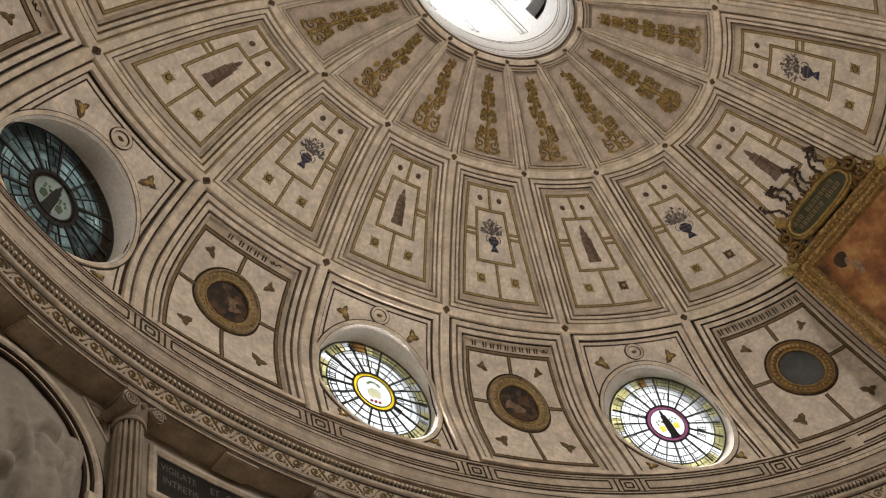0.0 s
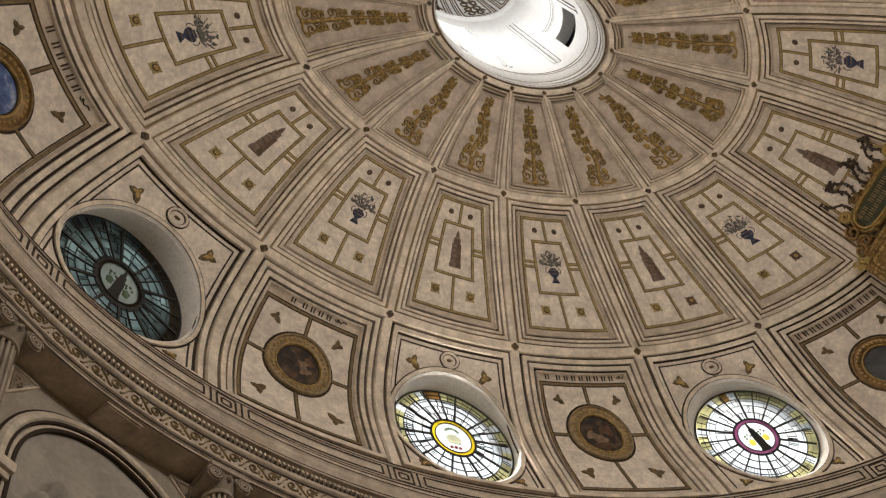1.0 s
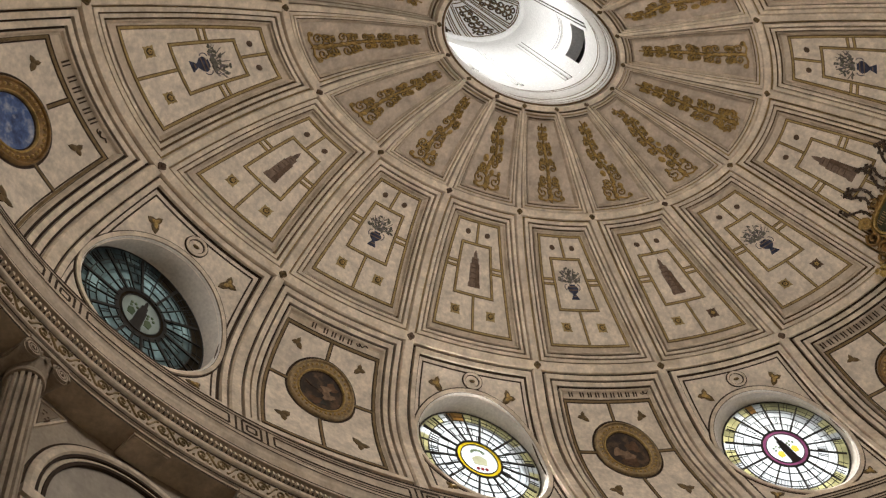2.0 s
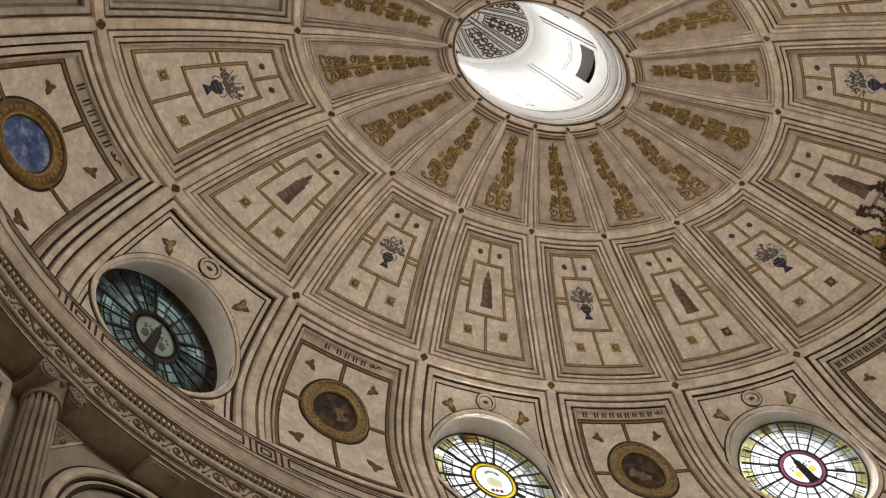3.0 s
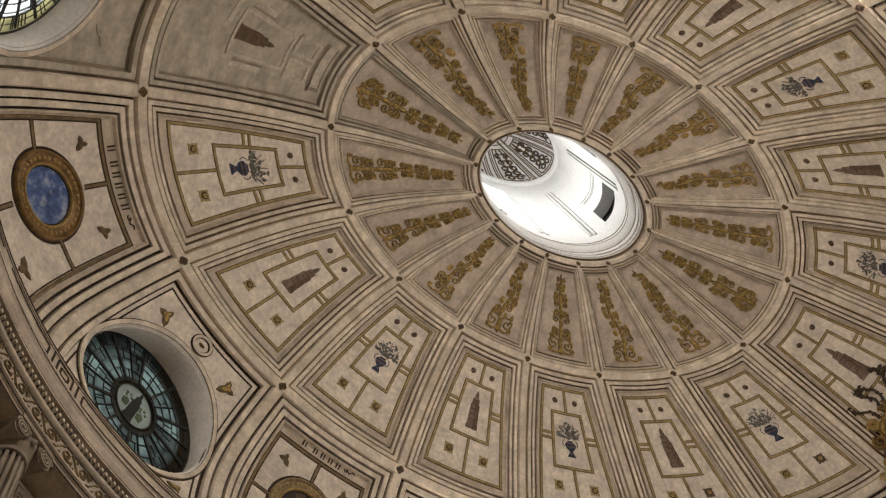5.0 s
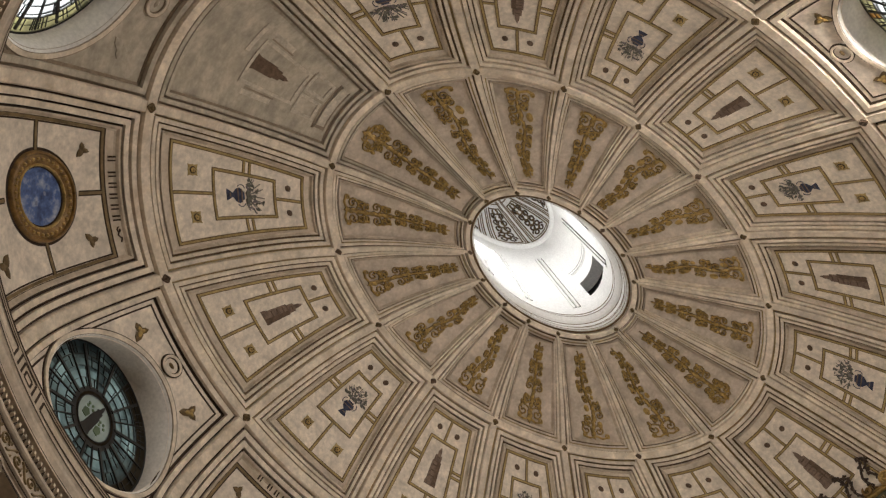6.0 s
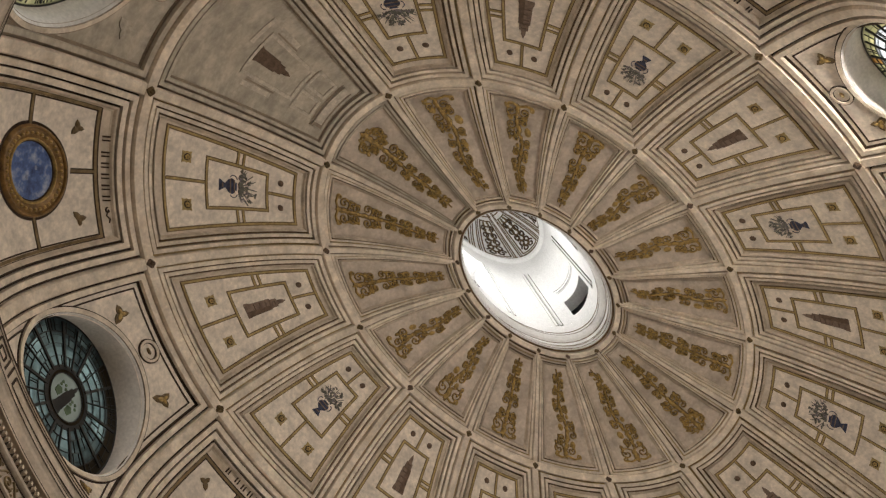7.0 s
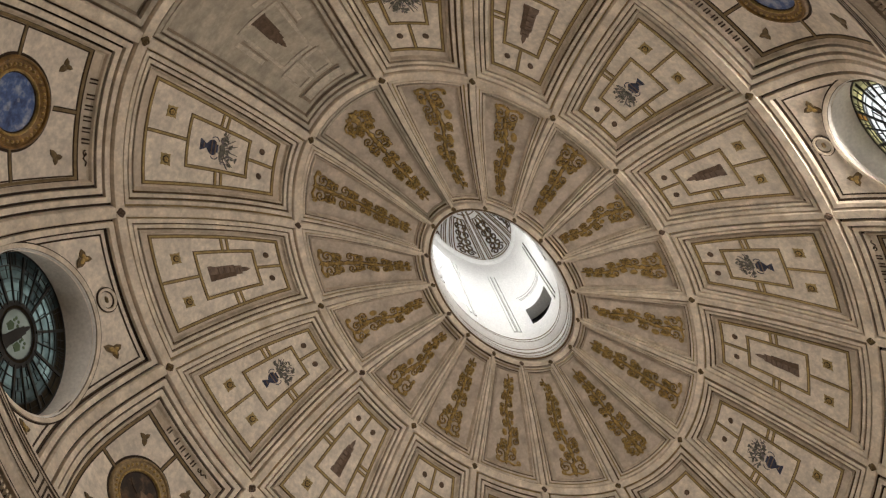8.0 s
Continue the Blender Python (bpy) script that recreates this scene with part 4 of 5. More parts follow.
        for cx, cz, rx, rz, dp, fold, lean in ((0.36, 8.02, 0.105, 0.135, 0.13, 0, 0), (0.36, 7.70, 0.20, 0.26, 0.12, 5, 0.15), (0.34, 7.25, 0.27, 0.48, 0.13, 9, 0.25), (0.16, 7.62, 0.07, 0.34, 0.13, 0, 0.7), (0.55, 7.58, 0.07, 0.36, 0.11, 0, -0.5),
                                               (0.03, 7.36, 0.11, 0.10, 0.12, 0, 0), (0.10, 8.06, 0.10, 0.30, 0.055, 9, 0.5), (0.62, 7.98, 0.10, 0.34, 0.055, 9, -0.5), (-0.36, 7.66, 0.10, 0.13, 0.11, 0, 0), (-0.38, 7.2, 0.22, 0.42, 0.11, 8, 0.3), (0.0, 6.5, 0.6, 0.5, 0.10, 9, 0.1), (-0.14, 7.0, 0.16, 0.26, 0.10, 7, -0.4)):
            u = (xs - cx * ri / 0.72) / rx
            w = (zs - cz) / rz
            u = u + lean * w
            q = np.clip(1 - u ** 2 - w ** 2, 0, 1)
            form = dp * np.sqrt(q) * (1 + (0.20 * np.sin(fold * 0.8 * u + 2.2 * np.sin(2.2 * w + cx * 9)) if fold else 0))
            high = np.maximum(high, form)
        high += 0.006 * np.sin(9 * xs + 5 * zs) * np.sin(11 * zs - 3 * xs)
        p, n = on_wall(k, xs, zs)
        rel.grid(p + n * (0.012 + 1.35 * high)[..., None])
        rel_ob = rel.make("relief", RELIEF, None, smooth=True)
        tagged(rel_ob, "worn pale marble relief of folded forms in the arch", "relief", "reliefs in the arches")
    else:
        board = empty("inscription_panel", "black slate inscription panel in a stone frame on the wall", "plaque", "plaques between the columns")
        z0, z1, hx = 8.11, 8.71, half - 0.03
        e = np.linspace(0, 1, 8, endpoint=False)
        x = np.concatenate([-hx + 2 * hx * e, hx + 0 * e, hx - 2 * hx * e, -hx + 0 * e])
        z = np.concatenate([z0 + 0 * e, z0 + (z1 - z0) * e, z1 + 0 * e, z1 - (z1 - z0) * e])
        fr = Mesh()
        sweep(fr, *on_wall(k, x, z), [(-0.05, -0.01), (-0.05, 0.03), (-0.02, 0.055), (0.02, 0.055), (0.05, 0.03), (0.05, -0.01)], closed=True)
        fr.make("stone_frame", STONE, board)
        sl = Mesh()
        xs, zs = np.meshgrid(np.linspace(-hx + 0.04, hx - 0.04, 12), np.linspace(z0 + 0.04, z1 - 0.04, 4))
        p, n = on_wall(k, xs, zs)
        sl.grid(p + n * 0.015)
        sl.make("slate", PLAQUE, board)
        lo = Mesh()
        x2 = np.concatenate([-hx + 2 * hx * e, hx + 0 * e, hx - 2 * hx * e, -hx + 0 * e])
        z2 = np.concatenate([6.5 + 0 * e, 6.5 + 1.38 * e, 7.88 + 0 * e, 7.88 - 1.38 * e])
        sweep(lo, *on_wall(k, x2, z2), [(-0.05, -0.01), (-0.05, 0.03), (-0.02, 0.05), (0.02, 0.05), (0.05, 0.03), (0.05, -0.01)], closed=True)
        lo.make("lower_frame", STONE, board)
        # inscription
        if k == 2:
            LETTER = material("pale_letters", (0.27, 0.235, 0.19), vary=0.3, scale=6)
            for line, xl, zl in (("VIGILATE", 0.0, 8.50), ("ET", 0.62, 8.50), ("O", 0.82, 8.50), ("INTRETIS", 0.03, 8.33)):
                cu = bpy.data.curves.new("text", "FONT")
                cu.body, cu.size = line, 0.128
                tob = bpy.data.objects.new("text", cu)
                scene.collection.objects.link(tob)
                me = bpy.data.meshes.new_from_object(tob.evaluated_get(bpy.context.evaluated_depsgraph_get()))
                bpy.data.objects.remove(tob)
                co = np.array([v.co[:] for v in me.vertices])
                p, n = on_wall(k, -hx + 0.10 + co[:, 0] * 0.86 + xl, zl + co[:, 1])
                for v, c in zip(me.vertices, p + n * 0.02):
                    v.co = c
                me.materials.append(LETTER)
                new("lettering", me).parent = board


# ---- stained-glass windows ----
def glass_material(name, tint, milk, rough_noise=0.25):
    m = bpy.data.materials.new(name)
    m.use_nodes = True
    nt = m.node_tree
    n, l = nt.nodes, nt.links
    n.remove(n["Principled BSDF"])
    tr, dif, gl = n.new("ShaderNodeBsdfTransparent"), n.new("ShaderNodeBsdfTranslucent"), n.new("ShaderNodeBsdfGlossy")
    tc, noi = n.new("ShaderNodeTexCoord"), n.new("ShaderNodeTexNoise")
    noi.inputs["Scale"].default_value, noi.inputs["Detail"].default_value = 9.0, 5
    l.new(tc.outputs["Object"], noi.inputs["Vector"])
    info = n.new("ShaderNodeObjectInfo")
    add = n.new("ShaderNodeMath")
    add.operation = "ADD"
    l.new(noi.outputs["Fac"], add.inputs[0])
    l.new(info.outputs["Random"], add.inputs[1])
    mr = n.new("ShaderNodeMapRange")
    mr.inputs["From Min"].default_value, mr.inputs["From Max"].default_value = 0.3, 1.6
    mr.inputs["To Min"].default_value, mr.inputs["To Max"].default_value = 1 - rough_noise, 1.0
    l.new(add.outputs[0], mr.inputs["Value"])
    mul = n.new("ShaderNodeMix")
    mul.data_type, mul.blend_type = "RGBA", "MULTIPLY"
    mul.inputs["Factor"].default_value = 1
    mul.inputs["A"].default_value = (*tint, 1)
    l.new(mr.outputs[0], mul.inputs["B"])
    l.new(mul.outputs["Result"], tr.inputs[0])
    l.new(mul.outputs["Result"], dif.inputs[0])
    gl.inputs["Roughness"].default_value = 0.15
    m1, m2 = n.new("ShaderNodeMixShader"), n.new("ShaderNodeMixShader")
    m1.inputs[0].default_value, m2.inputs[0].default_value = milk, 0.04
    l.new(tr.outputs[0], m1.inputs[1])
    l.new(dif.outputs[0], m1.inputs[2])
    l.new(m1.outputs[0], m2.inputs[1])
    l.new(gl.outputs[0], m2.inputs[2])
    l.new(m2.outputs[0], n["Material Output"].inputs["Surface"])
    return m


CLEAR = glass_material("clear_leaded_glass", (0.96, 0.97, 0.95), 0.35)
YELLOW = glass_material("pale_yellow_glass", (0.86, 0.81, 0.52), 0.45, 0.5)
GOLDG = glass_material("golden_glass", (0.92, 0.74, 0.10), 0.4, 0.3)
VIOLET = glass_material("violet_glass", (0.45, 0.20, 0.32), 0.4, 0.4)
TEAL = glass_material("blue_green_glass", (0.66, 0.82, 0.85), 0.3, 0.8)
BROWN_UNLIT = glass_material("brown_and_unlit_glass", (0.16, 0.13, 0.09), 0.4, 0.5)
PALEG = glass_material("dusty_pale_glass", (0.70, 0.76, 0.72), 0.4, 0.4)
AMBER = glass_material("amber_glass", (0.62, 0.40, 0.16), 0.45, 0.5)
GREENG = glass_material("green_glass", (0.30, 0.36, 0.22), 0.4, 0.5)
LEAD = material("lead_bars", (0.03, 0.028, 0.026), vary=0.3, rough=0.6)
REVEAL = material("white_reveal_plaster", (0.80, 0.77, 0.72), vary=0.15, scale=2, fine=25)
GLASS_R = 0.98
SPOKES = 20


def build_window(k, number):
    win = empty("window_%d" % number, "round stained-glass window with radiating lead bars", "window", kind="structure")
    c, nn = dome(*local(k, WIN_V, 0.0, 0.0))
    o = -nn
    up = dome(*local(k, WIN_V, 0.0, 0.05))[0] - c
    up /= np.linalg.norm(up)
    t = np.cross(up, o)
    t *= 1 if (window_place(k, 0.1, 0) - c) @ t > 0 else -1
    g = c + o * {1: 0.13, 3: 0.08, 5: 0.06}.get(k, 0.11)

    def at(r, a, d=0.0):
        r, a = np.broadcast_arrays(np.asarray(r, float), np.asarray(a, float))
        return g + r[..., None] * (np.cos(a)[..., None] * t + np.sin(a)[..., None] * up) + o * d
    ang = np.linspace(0, 2 * math.pi, 72, endpoint=False)
    rev = Mesh()
    edge = np.array([window_place(k, WIN_R * math.cos(a), WIN_R * math.sin(a)) for a in ang])
    lip = np.array([window_place(k, (WIN_R + 0.035) * math.cos(a), (WIN_R + 0.035) * math.sin(a), 0.02) for a in ang])
    inner = at(GLASS_R, ang)
    rev.grid(np.array([lip, edge * 0.97 + inner * 0.03, edge * 0.5 + inner * 0.5, inner, at(GLASS_R, ang, 0.06), at(GLASS_R + 0.12, ang, 0.06)]), wrap=True)
    rev.make("window_reveal", REVEAL, win, smooth=True)
    dark = k == 1

    def pane(r0, r1, a0, a1, mat, name="pane", n=4):
        a = np.linspace(a0, a1, n)
        m = Mesh()
        m.grid(np.array([at(r0, a, -0.003), at(r1, a, -0.003), at(r1, a, 0.003), at(r0, a, 0.003), at(r0, a, -0.003)]))
        ob = m.make(name, mat, win)
        ob.visible_shadow = False
        return ob
    lead = Mesh()
    q = random.Random(k)
    for i in range(SPOKES):
        a0, a1 = 2 * math.pi * i / SPOKES + 0.05, 2 * math.pi * (i + 1) / SPOKES + 0.05
        pane(0.36, 0.60, a0, a1, TEAL if dark else CLEAR)
        pane(0.60, 0.79, a0, a1, TEAL if dark else CLEAR)
        # the dark window's brown outer panes have their lack of light tinted in
        for b0, b1 in ((a0, (a0 + a1) / 2), ((a0 + a1) / 2, a1)):
            pane(0.79, GLASS_R, b0, b1, BROWN_UNLIT if dark and i % 20 not in (5, 6, 7, 8, 9, 10, 11) else TEAL if dark else q.choice((YELLOW, YELLOW, YELLOW, YELLOW, YELLOW, CLEAR, CLEAR, AMBER if b0 > 1.2 and b0 < 2.6 else YELLOW)))
        w = (0.006 if i % 2 else 0.017) if dark else 0.008 if i % 2 else 0.013
        block(lead, at(0.645, a0, -0.012), (math.cos(a0) * t + math.sin(a0) * up) * 0.285, (-math.sin(a0) * t + math.cos(a0) * up) * w, o * 0.012)
    for r, w in ((0.36, 0.03 if dark else 0.016), (0.50, 0.004), (0.645, 0.004), (0.745, 0.003), (0.79, 0.008), (0.87, 0.003), (GLASS_R - 0.012, 0.014), (0.29, 0.006)):
        lead.grid(np.array([at(r - w, ang, -0.014), at(r + w, ang, -0.014), at(r + w, ang, 0.008), at(r - w, ang, 0.008)]), wrap=True)
    for i in range(SPOKES * 5):
        a = 2 * math.pi * (i + q.uniform(0.2, 0.8)) / (SPOKES * 5)
        r = q.choice((0.43, 0.57, 0.72, 0.87, 0.87))
        block(lead, at(r, a, -0.008), (math.cos(a) * t + math.sin(a) * up) * 0.068, (-math.sin(a) * t + math.cos(a) * up) * 0.0035, o * 0.006)
    lead.make("lead_bars", LEAD, win)
    ringmat = {3: GOLDG, 5: VIOLET, 1: BROWN_UNLIT}.get(k, YELLOW)
    for i in range(8):
        pane(0.29, 0.36, i * math.pi / 4, (i + 1) * math.pi / 4, ringmat, "medallion_pane")
    pane(0.0, 0.29, 0, 2 * math.pi, PALEG if dark else CLEAR, "medallion_pane", 24)

    def figure(pts, mat, name, d=-0.01):
        pts = np.asarray(pts, float)
        m = Mesh()
        n = len(pts)
        lay = [np.array([g + x * t + y * up + o * e for x, y in pts]) for e in (d, d + 0.008)]
        cm = lay[0].mean(0)
        m.add(np.concatenate(lay + [[cm]]), [(i, (i + 1) % n, n + (i + 1) % n, n + i) for i in range(n)] + [(i, (i + 1) % n, 2 * n) for i in range(n)])
        ob = m.make(name, mat, win)
        ob.visible_shadow = False
    if k == 3:
        figure([(-0.10, -0.12), (0.10, -0.12), (0.12, 0.0), (0.04, 0.06), (-0.04, 0.06), (-0.12, 0.0)], YELLOW, "glass_urn")
        for i in range(7):
            a = 0.5 + i * 0.36
            figure(disc(0.026, 6, 0.11 * math.cos(a), 0.09 + 0.09 * math.sin(a)), GREENG, "glass_leaf")
        for sx in (-1, 0, 1):
            figure(disc(0.03, 6, sx * 0.07, -0.20), material("red_glass_mark", (0.4, 0.05, 0.06)) if sx == -1 else bpy.data.materials["red_glass_mark"], "glass_leaf")
    else:
        figure(np.array(tower_outline(0.17, 0.58)), LEAD, "glass_tower")
        for sx in (-1, 1):
            figure([(sx * 0.13 - 0.04, -0.13), (sx * 0.13 + 0.04, -0.13), (sx * 0.13 + 0.055, -0.04), (sx * 0.13, 0.0), (sx * 0.13 - 0.055, -0.04)], GOLDG if not dark else GREENG, "glass_urn")
            for i in range(4):
                figure(disc(0.02, 6, sx * 0.13 + 0.05 * math.cos(i * 1.3), 0.05 + 0.04 * math.sin(i * 1.3)), GREENG, "glass_leaf")
    area_lamp("window_light", Vector((c - o * 0.06).tolist()), Vector((c - o * 3 - np.array([0, 0, LAMP_DROP])).tolist()), 1.5, 1.5, WINDOW_W[k], (1.0, 0.925, 0.85)).data.shape = "ELLIPSE"


LAMP_DROP = 0.5
WINDOW_W = {1: 8, 3: 126, 5: 74, 9: 16, 11: 335, 13: 46, 15: 9}
for i, k in enumerate(WINDOW_BAYS):
    build_window(k, i + 1)

# pale overcast sky far outside the windows
sky_m = bpy.data.materials.new("overcast_sky")
sky_m.use_nodes = True
sn = sky_m.node_tree
sn.nodes.remove(sn.nodes["Principled BSDF"])
em, tc, noi, ramp = sn.nodes.new("ShaderNodeEmission"), sn.nodes.new("ShaderNodeTexCoord"), sn.nodes.new("ShaderNodeTexNoise"), sn.nodes.new("ShaderNodeValToRGB")
noi.inputs["Scale"].default_value, noi.inputs["Detail"].default_value = 0.02, 5
ramp.color_ramp.elements[0].position, ramp.color_ramp.elements[0].color = 0.35, (0.82, 0.90, 1.0, 1)
ramp.color_ramp.elements[1].position, ramp.color_ramp.elements[1].color = 0.6, (1.0, 0.99, 0.97, 1)
sn.links.new(tc.outputs["Object"], noi.inputs["Vector"])
sn.links.new(noi.outputs["Fac"], ramp.inputs[0])
sn.links.new(ramp.outputs[0], em.inputs["Color"])
em.inputs["Strength"].default_value = SKY_GLOW
sn.links.new(em.outputs[0], sn.nodes["Material Output"].inputs["Surface"])
bd = Mesh()
el, az = np.meshgrid(np.radians(np.linspace(-8, 89.9, 14)), np.linspace(0, 2 * math.pi, 40, endpoint=False), indexing="ij")
bd.grid(np.stack([140 * np.cos(el) * np.cos(az), 140 * np.cos(el) * np.sin(az), 140 * np.sin(el)], -1), wrap=True)
tagged(bd.make("backdrop", sky_m, smooth=True), "pale overcast sky far outside the windows", "sky", kind="structure")

# the mass of the neighbouring building that shades one window
c = window_place(1, 0, 0)
o = np.array([c[0] / 67.7, c[1] / 27.2, 0])
o /= np.linalg.norm(o)
nb = Mesh()
block(nb, c + o * 2.6 + np.array([0, 0, 0.5]), np.array([o[1], -o[0], 0]) * 4.0, o * 0.6, (0, 0, 6.0))
tagged(nb.make("neighbouring_wall", WALL), "shaded stone wall of the neighbouring building outside a window", "wall", kind="structure")


# ---- round paintings ----
def canvas_material(name, a, b, c, scale):
    m = material(name, b, rough=0.45, vary=0.3, scale=scale, fine=40, second=a, gloss=0.4)
    ramp = [n for n in m.node_tree.nodes if n.type == "VALTORGB"][0]
    e = ramp.color_ramp.elements.new(0.50)
    e.color = (*b, 1)
    ramp.color_ramp.elements[2].color = (*c, 1)
    ramp.color_ramp.elements[2].position = 0.70
    return m


CANVAS_BROWN = canvas_material("dark_brown_canvas", (0.007, 0.004, 0.003), (0.028, 0.015, 0.008), (0.15, 0.085, 0.045), 6.0)
CANVAS_BLUE = canvas_material("cloudy_blue_canvas", (0.012, 0.022, 0.075), (0.07, 0.13, 0.32), (0.50, 0.52, 0.60), 4.6)
CANVAS_BLACK = canvas_material("blackened_canvas", (0.008, 0.008, 0.007), (0.025, 0.024, 0.02), (0.06, 0.055, 0.05), 3.0)
FLESH = material("pale_paint_patch", (0.27, 0.18, 0.115), vary=0.5, scale=14)
ROBE = material("reddish_paint_patch", (0.15, 0.085, 0.05), vary=0.6, scale=9)
CLOUD = material("whitish_paint_patch", (0.24, 0.27, 0.38), vary=0.4, scale=12)
GILT_DARK = material("brown_gilt_frame", (0.25, 0.14, 0.04), vary=0.6, scale=12, fine=70, rough=0.5, metal=0.3, gloss=0.5)
GILT_OLIVE = material("olive_brown_gilt", (0.34, 0.24, 0.115), vary=0.55, scale=14, fine=50, rough=0.5, metal=0.2, gloss=0.5)
GILT_PALE = material("rubbed_gilt", (0.52, 0.35, 0.12), vary=0.4, scale=12, fine=70, rough=0.45, metal=0.3, gloss=0.5)


def round_section(w, h):
    return [(w / 2 * math.cos(a), h * math.sin(a) - 0.003) for a in np.linspace(math.pi, 0, 7)]


for k in TONDO_BAYS:
    kind = CANVAS_BLUE if k in (0, 12) else CANVAS_BLACK if k == 6 else CANVAS_BROWN
    words = "round painting in a gilded frame, " + {0: "cloudy blue", 12: "cloudy blue", 6: "blackened with age"}.get(k, "dark brown") + ", on the dome"
    ton = empty("round_painting", words, "painting", "round paintings in the dome")
    outer, mid, inn, beads, can = Mesh(), Mesh(), Mesh(), Mesh(), Mesh()
    sy = 1.03
    ring_on(outer, k, T_V, 0.500, round_section(0.05, 0.06), n=64, sy=sy)
    ring_on(mid, k, T_V, 0.427, [(-0.058, 0), (-0.058, 0.030), (0.0, 0.045), (0.058, 0.028), (0.058, 0)], n=64, sy=sy)
    ring_on(inn, k, T_V, 0.362, round_section(0.040, 0.055), n=64, sy=sy)
    for i in range(36):
        a = 2 * math.pi * i / 36
        blob(beads, k, T_V, disc(0.021, 6, 0.432 * math.cos(a), 0.432 * sy * math.sin(a)), 0.052, 0.016)
    outer.make("outer_moulding", GILT_DARK if k in (0, 6, 12) else GILT_OLIVE, ton, smooth=True)
    mid.make("flat_moulding", GILT_DARK if k in (0, 6, 12) else GILT_OLIVE, ton)
    inn.make("inner_moulding", GILT, ton, smooth=True)
    tagged(beads.make("beading", GILT_PALE, ton), kind="stuff")
    # dark rings paint the shadow round the frame and at the canvas edge
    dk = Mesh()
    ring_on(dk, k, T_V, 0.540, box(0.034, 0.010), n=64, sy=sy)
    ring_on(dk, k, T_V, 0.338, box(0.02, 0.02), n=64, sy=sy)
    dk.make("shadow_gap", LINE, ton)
    a = np.linspace(0, 2 * math.pi, 40, endpoint=False)
    can.grid(np.array([dome(*local(k, T_V, r * np.cos(a), r * sy * np.sin(a)), h=np.full(40, 0.012))[0] for r in (0.345, 0.2, 0.001)]), wrap=True)
    canvas = can.make("canvas", kind, ton, smooth=True)
    q = random.Random(k)
    pt = Mesh()
    if kind is CANVAS_BLUE:
        for i in range(2):
            pt = Mesh()
            blob(pt, k, T_V, disc(q.uniform(0.02, 0.035), 9, q.uniform(-0.15, 0.15), q.uniform(-0.22, 0.18), q.uniform(0.5, 1.3)), 0.001, base=0.014 + 0.001 * i)
            pt.make("paint_patch", CLOUD, canvas)
    else:
        for i in range(9):
            a = np.linspace(0, 2 * math.pi, 13, endpoint=False)
            cx, cy, r = q.uniform(-0.17, 0.15), q.uniform(-0.24, 0.16), q.uniform(0.05, 0.13)
            rad = r * (1 + 0.25 * np.sin(3 * a + q.uniform(0, 6)) + 0.15 * np.sin(5 * a + q.uniform(0, 6)))
            pt = Mesh()
            blob(pt, k, T_V, np.stack([cx + rad * np.cos(a), cy + 0.8 * rad * np.sin(a)], -1), 0.0006, base=0.014 + 0.0008 * i)
            pt.make("paint_patch", (ROBE, CANVAS_BROWN, FLESH if i > 4 else CANVAS_BLACK)[i % 3] if kind is CANVAS_BROWN else CANVAS_BLACK, canvas)


# ---- lantern ----
lantern = empty("lantern", "white elliptical lantern over the opening of the dome", "lantern", kind="structure")
LA, LB = 1.5, 0.87


def lan(phi, inset, z):
    return wall_points(phi, inset, z, LA, LB)


base = Mesh()
ring_sweep(base, [(-0.12, 15.70), (-0.055, 15.705), (-0.05, 15.75), (-0.035, 15.77), (-0.035, 15.80), (-0.06, 15.83), (-0.07, 15.90), (-0.07, 16.02), (-0.03, 16.06), (0.0, 16.11), (0.015, 16.15), (0.015, 16.21), (0.0, 16.26), (0.0, 16.6)], 128, LA, LB)
base_ob = base.make("base_moulding", WHITE, lantern)
seam = Mesh()
for i, z, w in ((-0.054, 15.735, 0.034), (-0.034, 15.785, 0.022), (-0.069, 15.885, 0.022), (-0.069, 16.01, 0.034), (0.016, 16.16, 0.022), (0.001, 16.28, 0.034)):
    ring_sweep(seam, [(i + 0.003, z - w / 2), (i + 0.003, z + w / 2)], 128, LA, LB)
seam.make("groove", BROWN_LINE, base_ob)
drum = Mesh()
th = np.radians(np.arange(0, 361, 3.0))
zs = np.array([16.6, 16.85, 18.0, 19.4, 20.3])
OPEN = ((-30, 9), (75, 105), (162, 198), (255, 285))
for i in range(len(th) - 1):
    d = math.degrees(th[i]) + 1.5
    for j in range(len(zs) - 1):
        hole = any(a < d < b or a < d - 360 < b for a, b in OPEN) and (j == 1 or (j == 2 and not 200 < (d + 180) % 360 + 40 < 240 and 60 < d < 300))
        if not hole:
            drum.add(lan(np.array([th[i], th[i + 1], th[i + 1], th[i]]), 0.0, np.array([zs[j], zs[j], zs[j + 1], zs[j + 1]]))[0], [(0, 1, 2, 3)])
drum.make("drum", WHITE, lantern)
SHUTTER = material("grey_shutter", (0.05, 0.05, 0.053), vary=0.35, scale=4, rough=0.4)
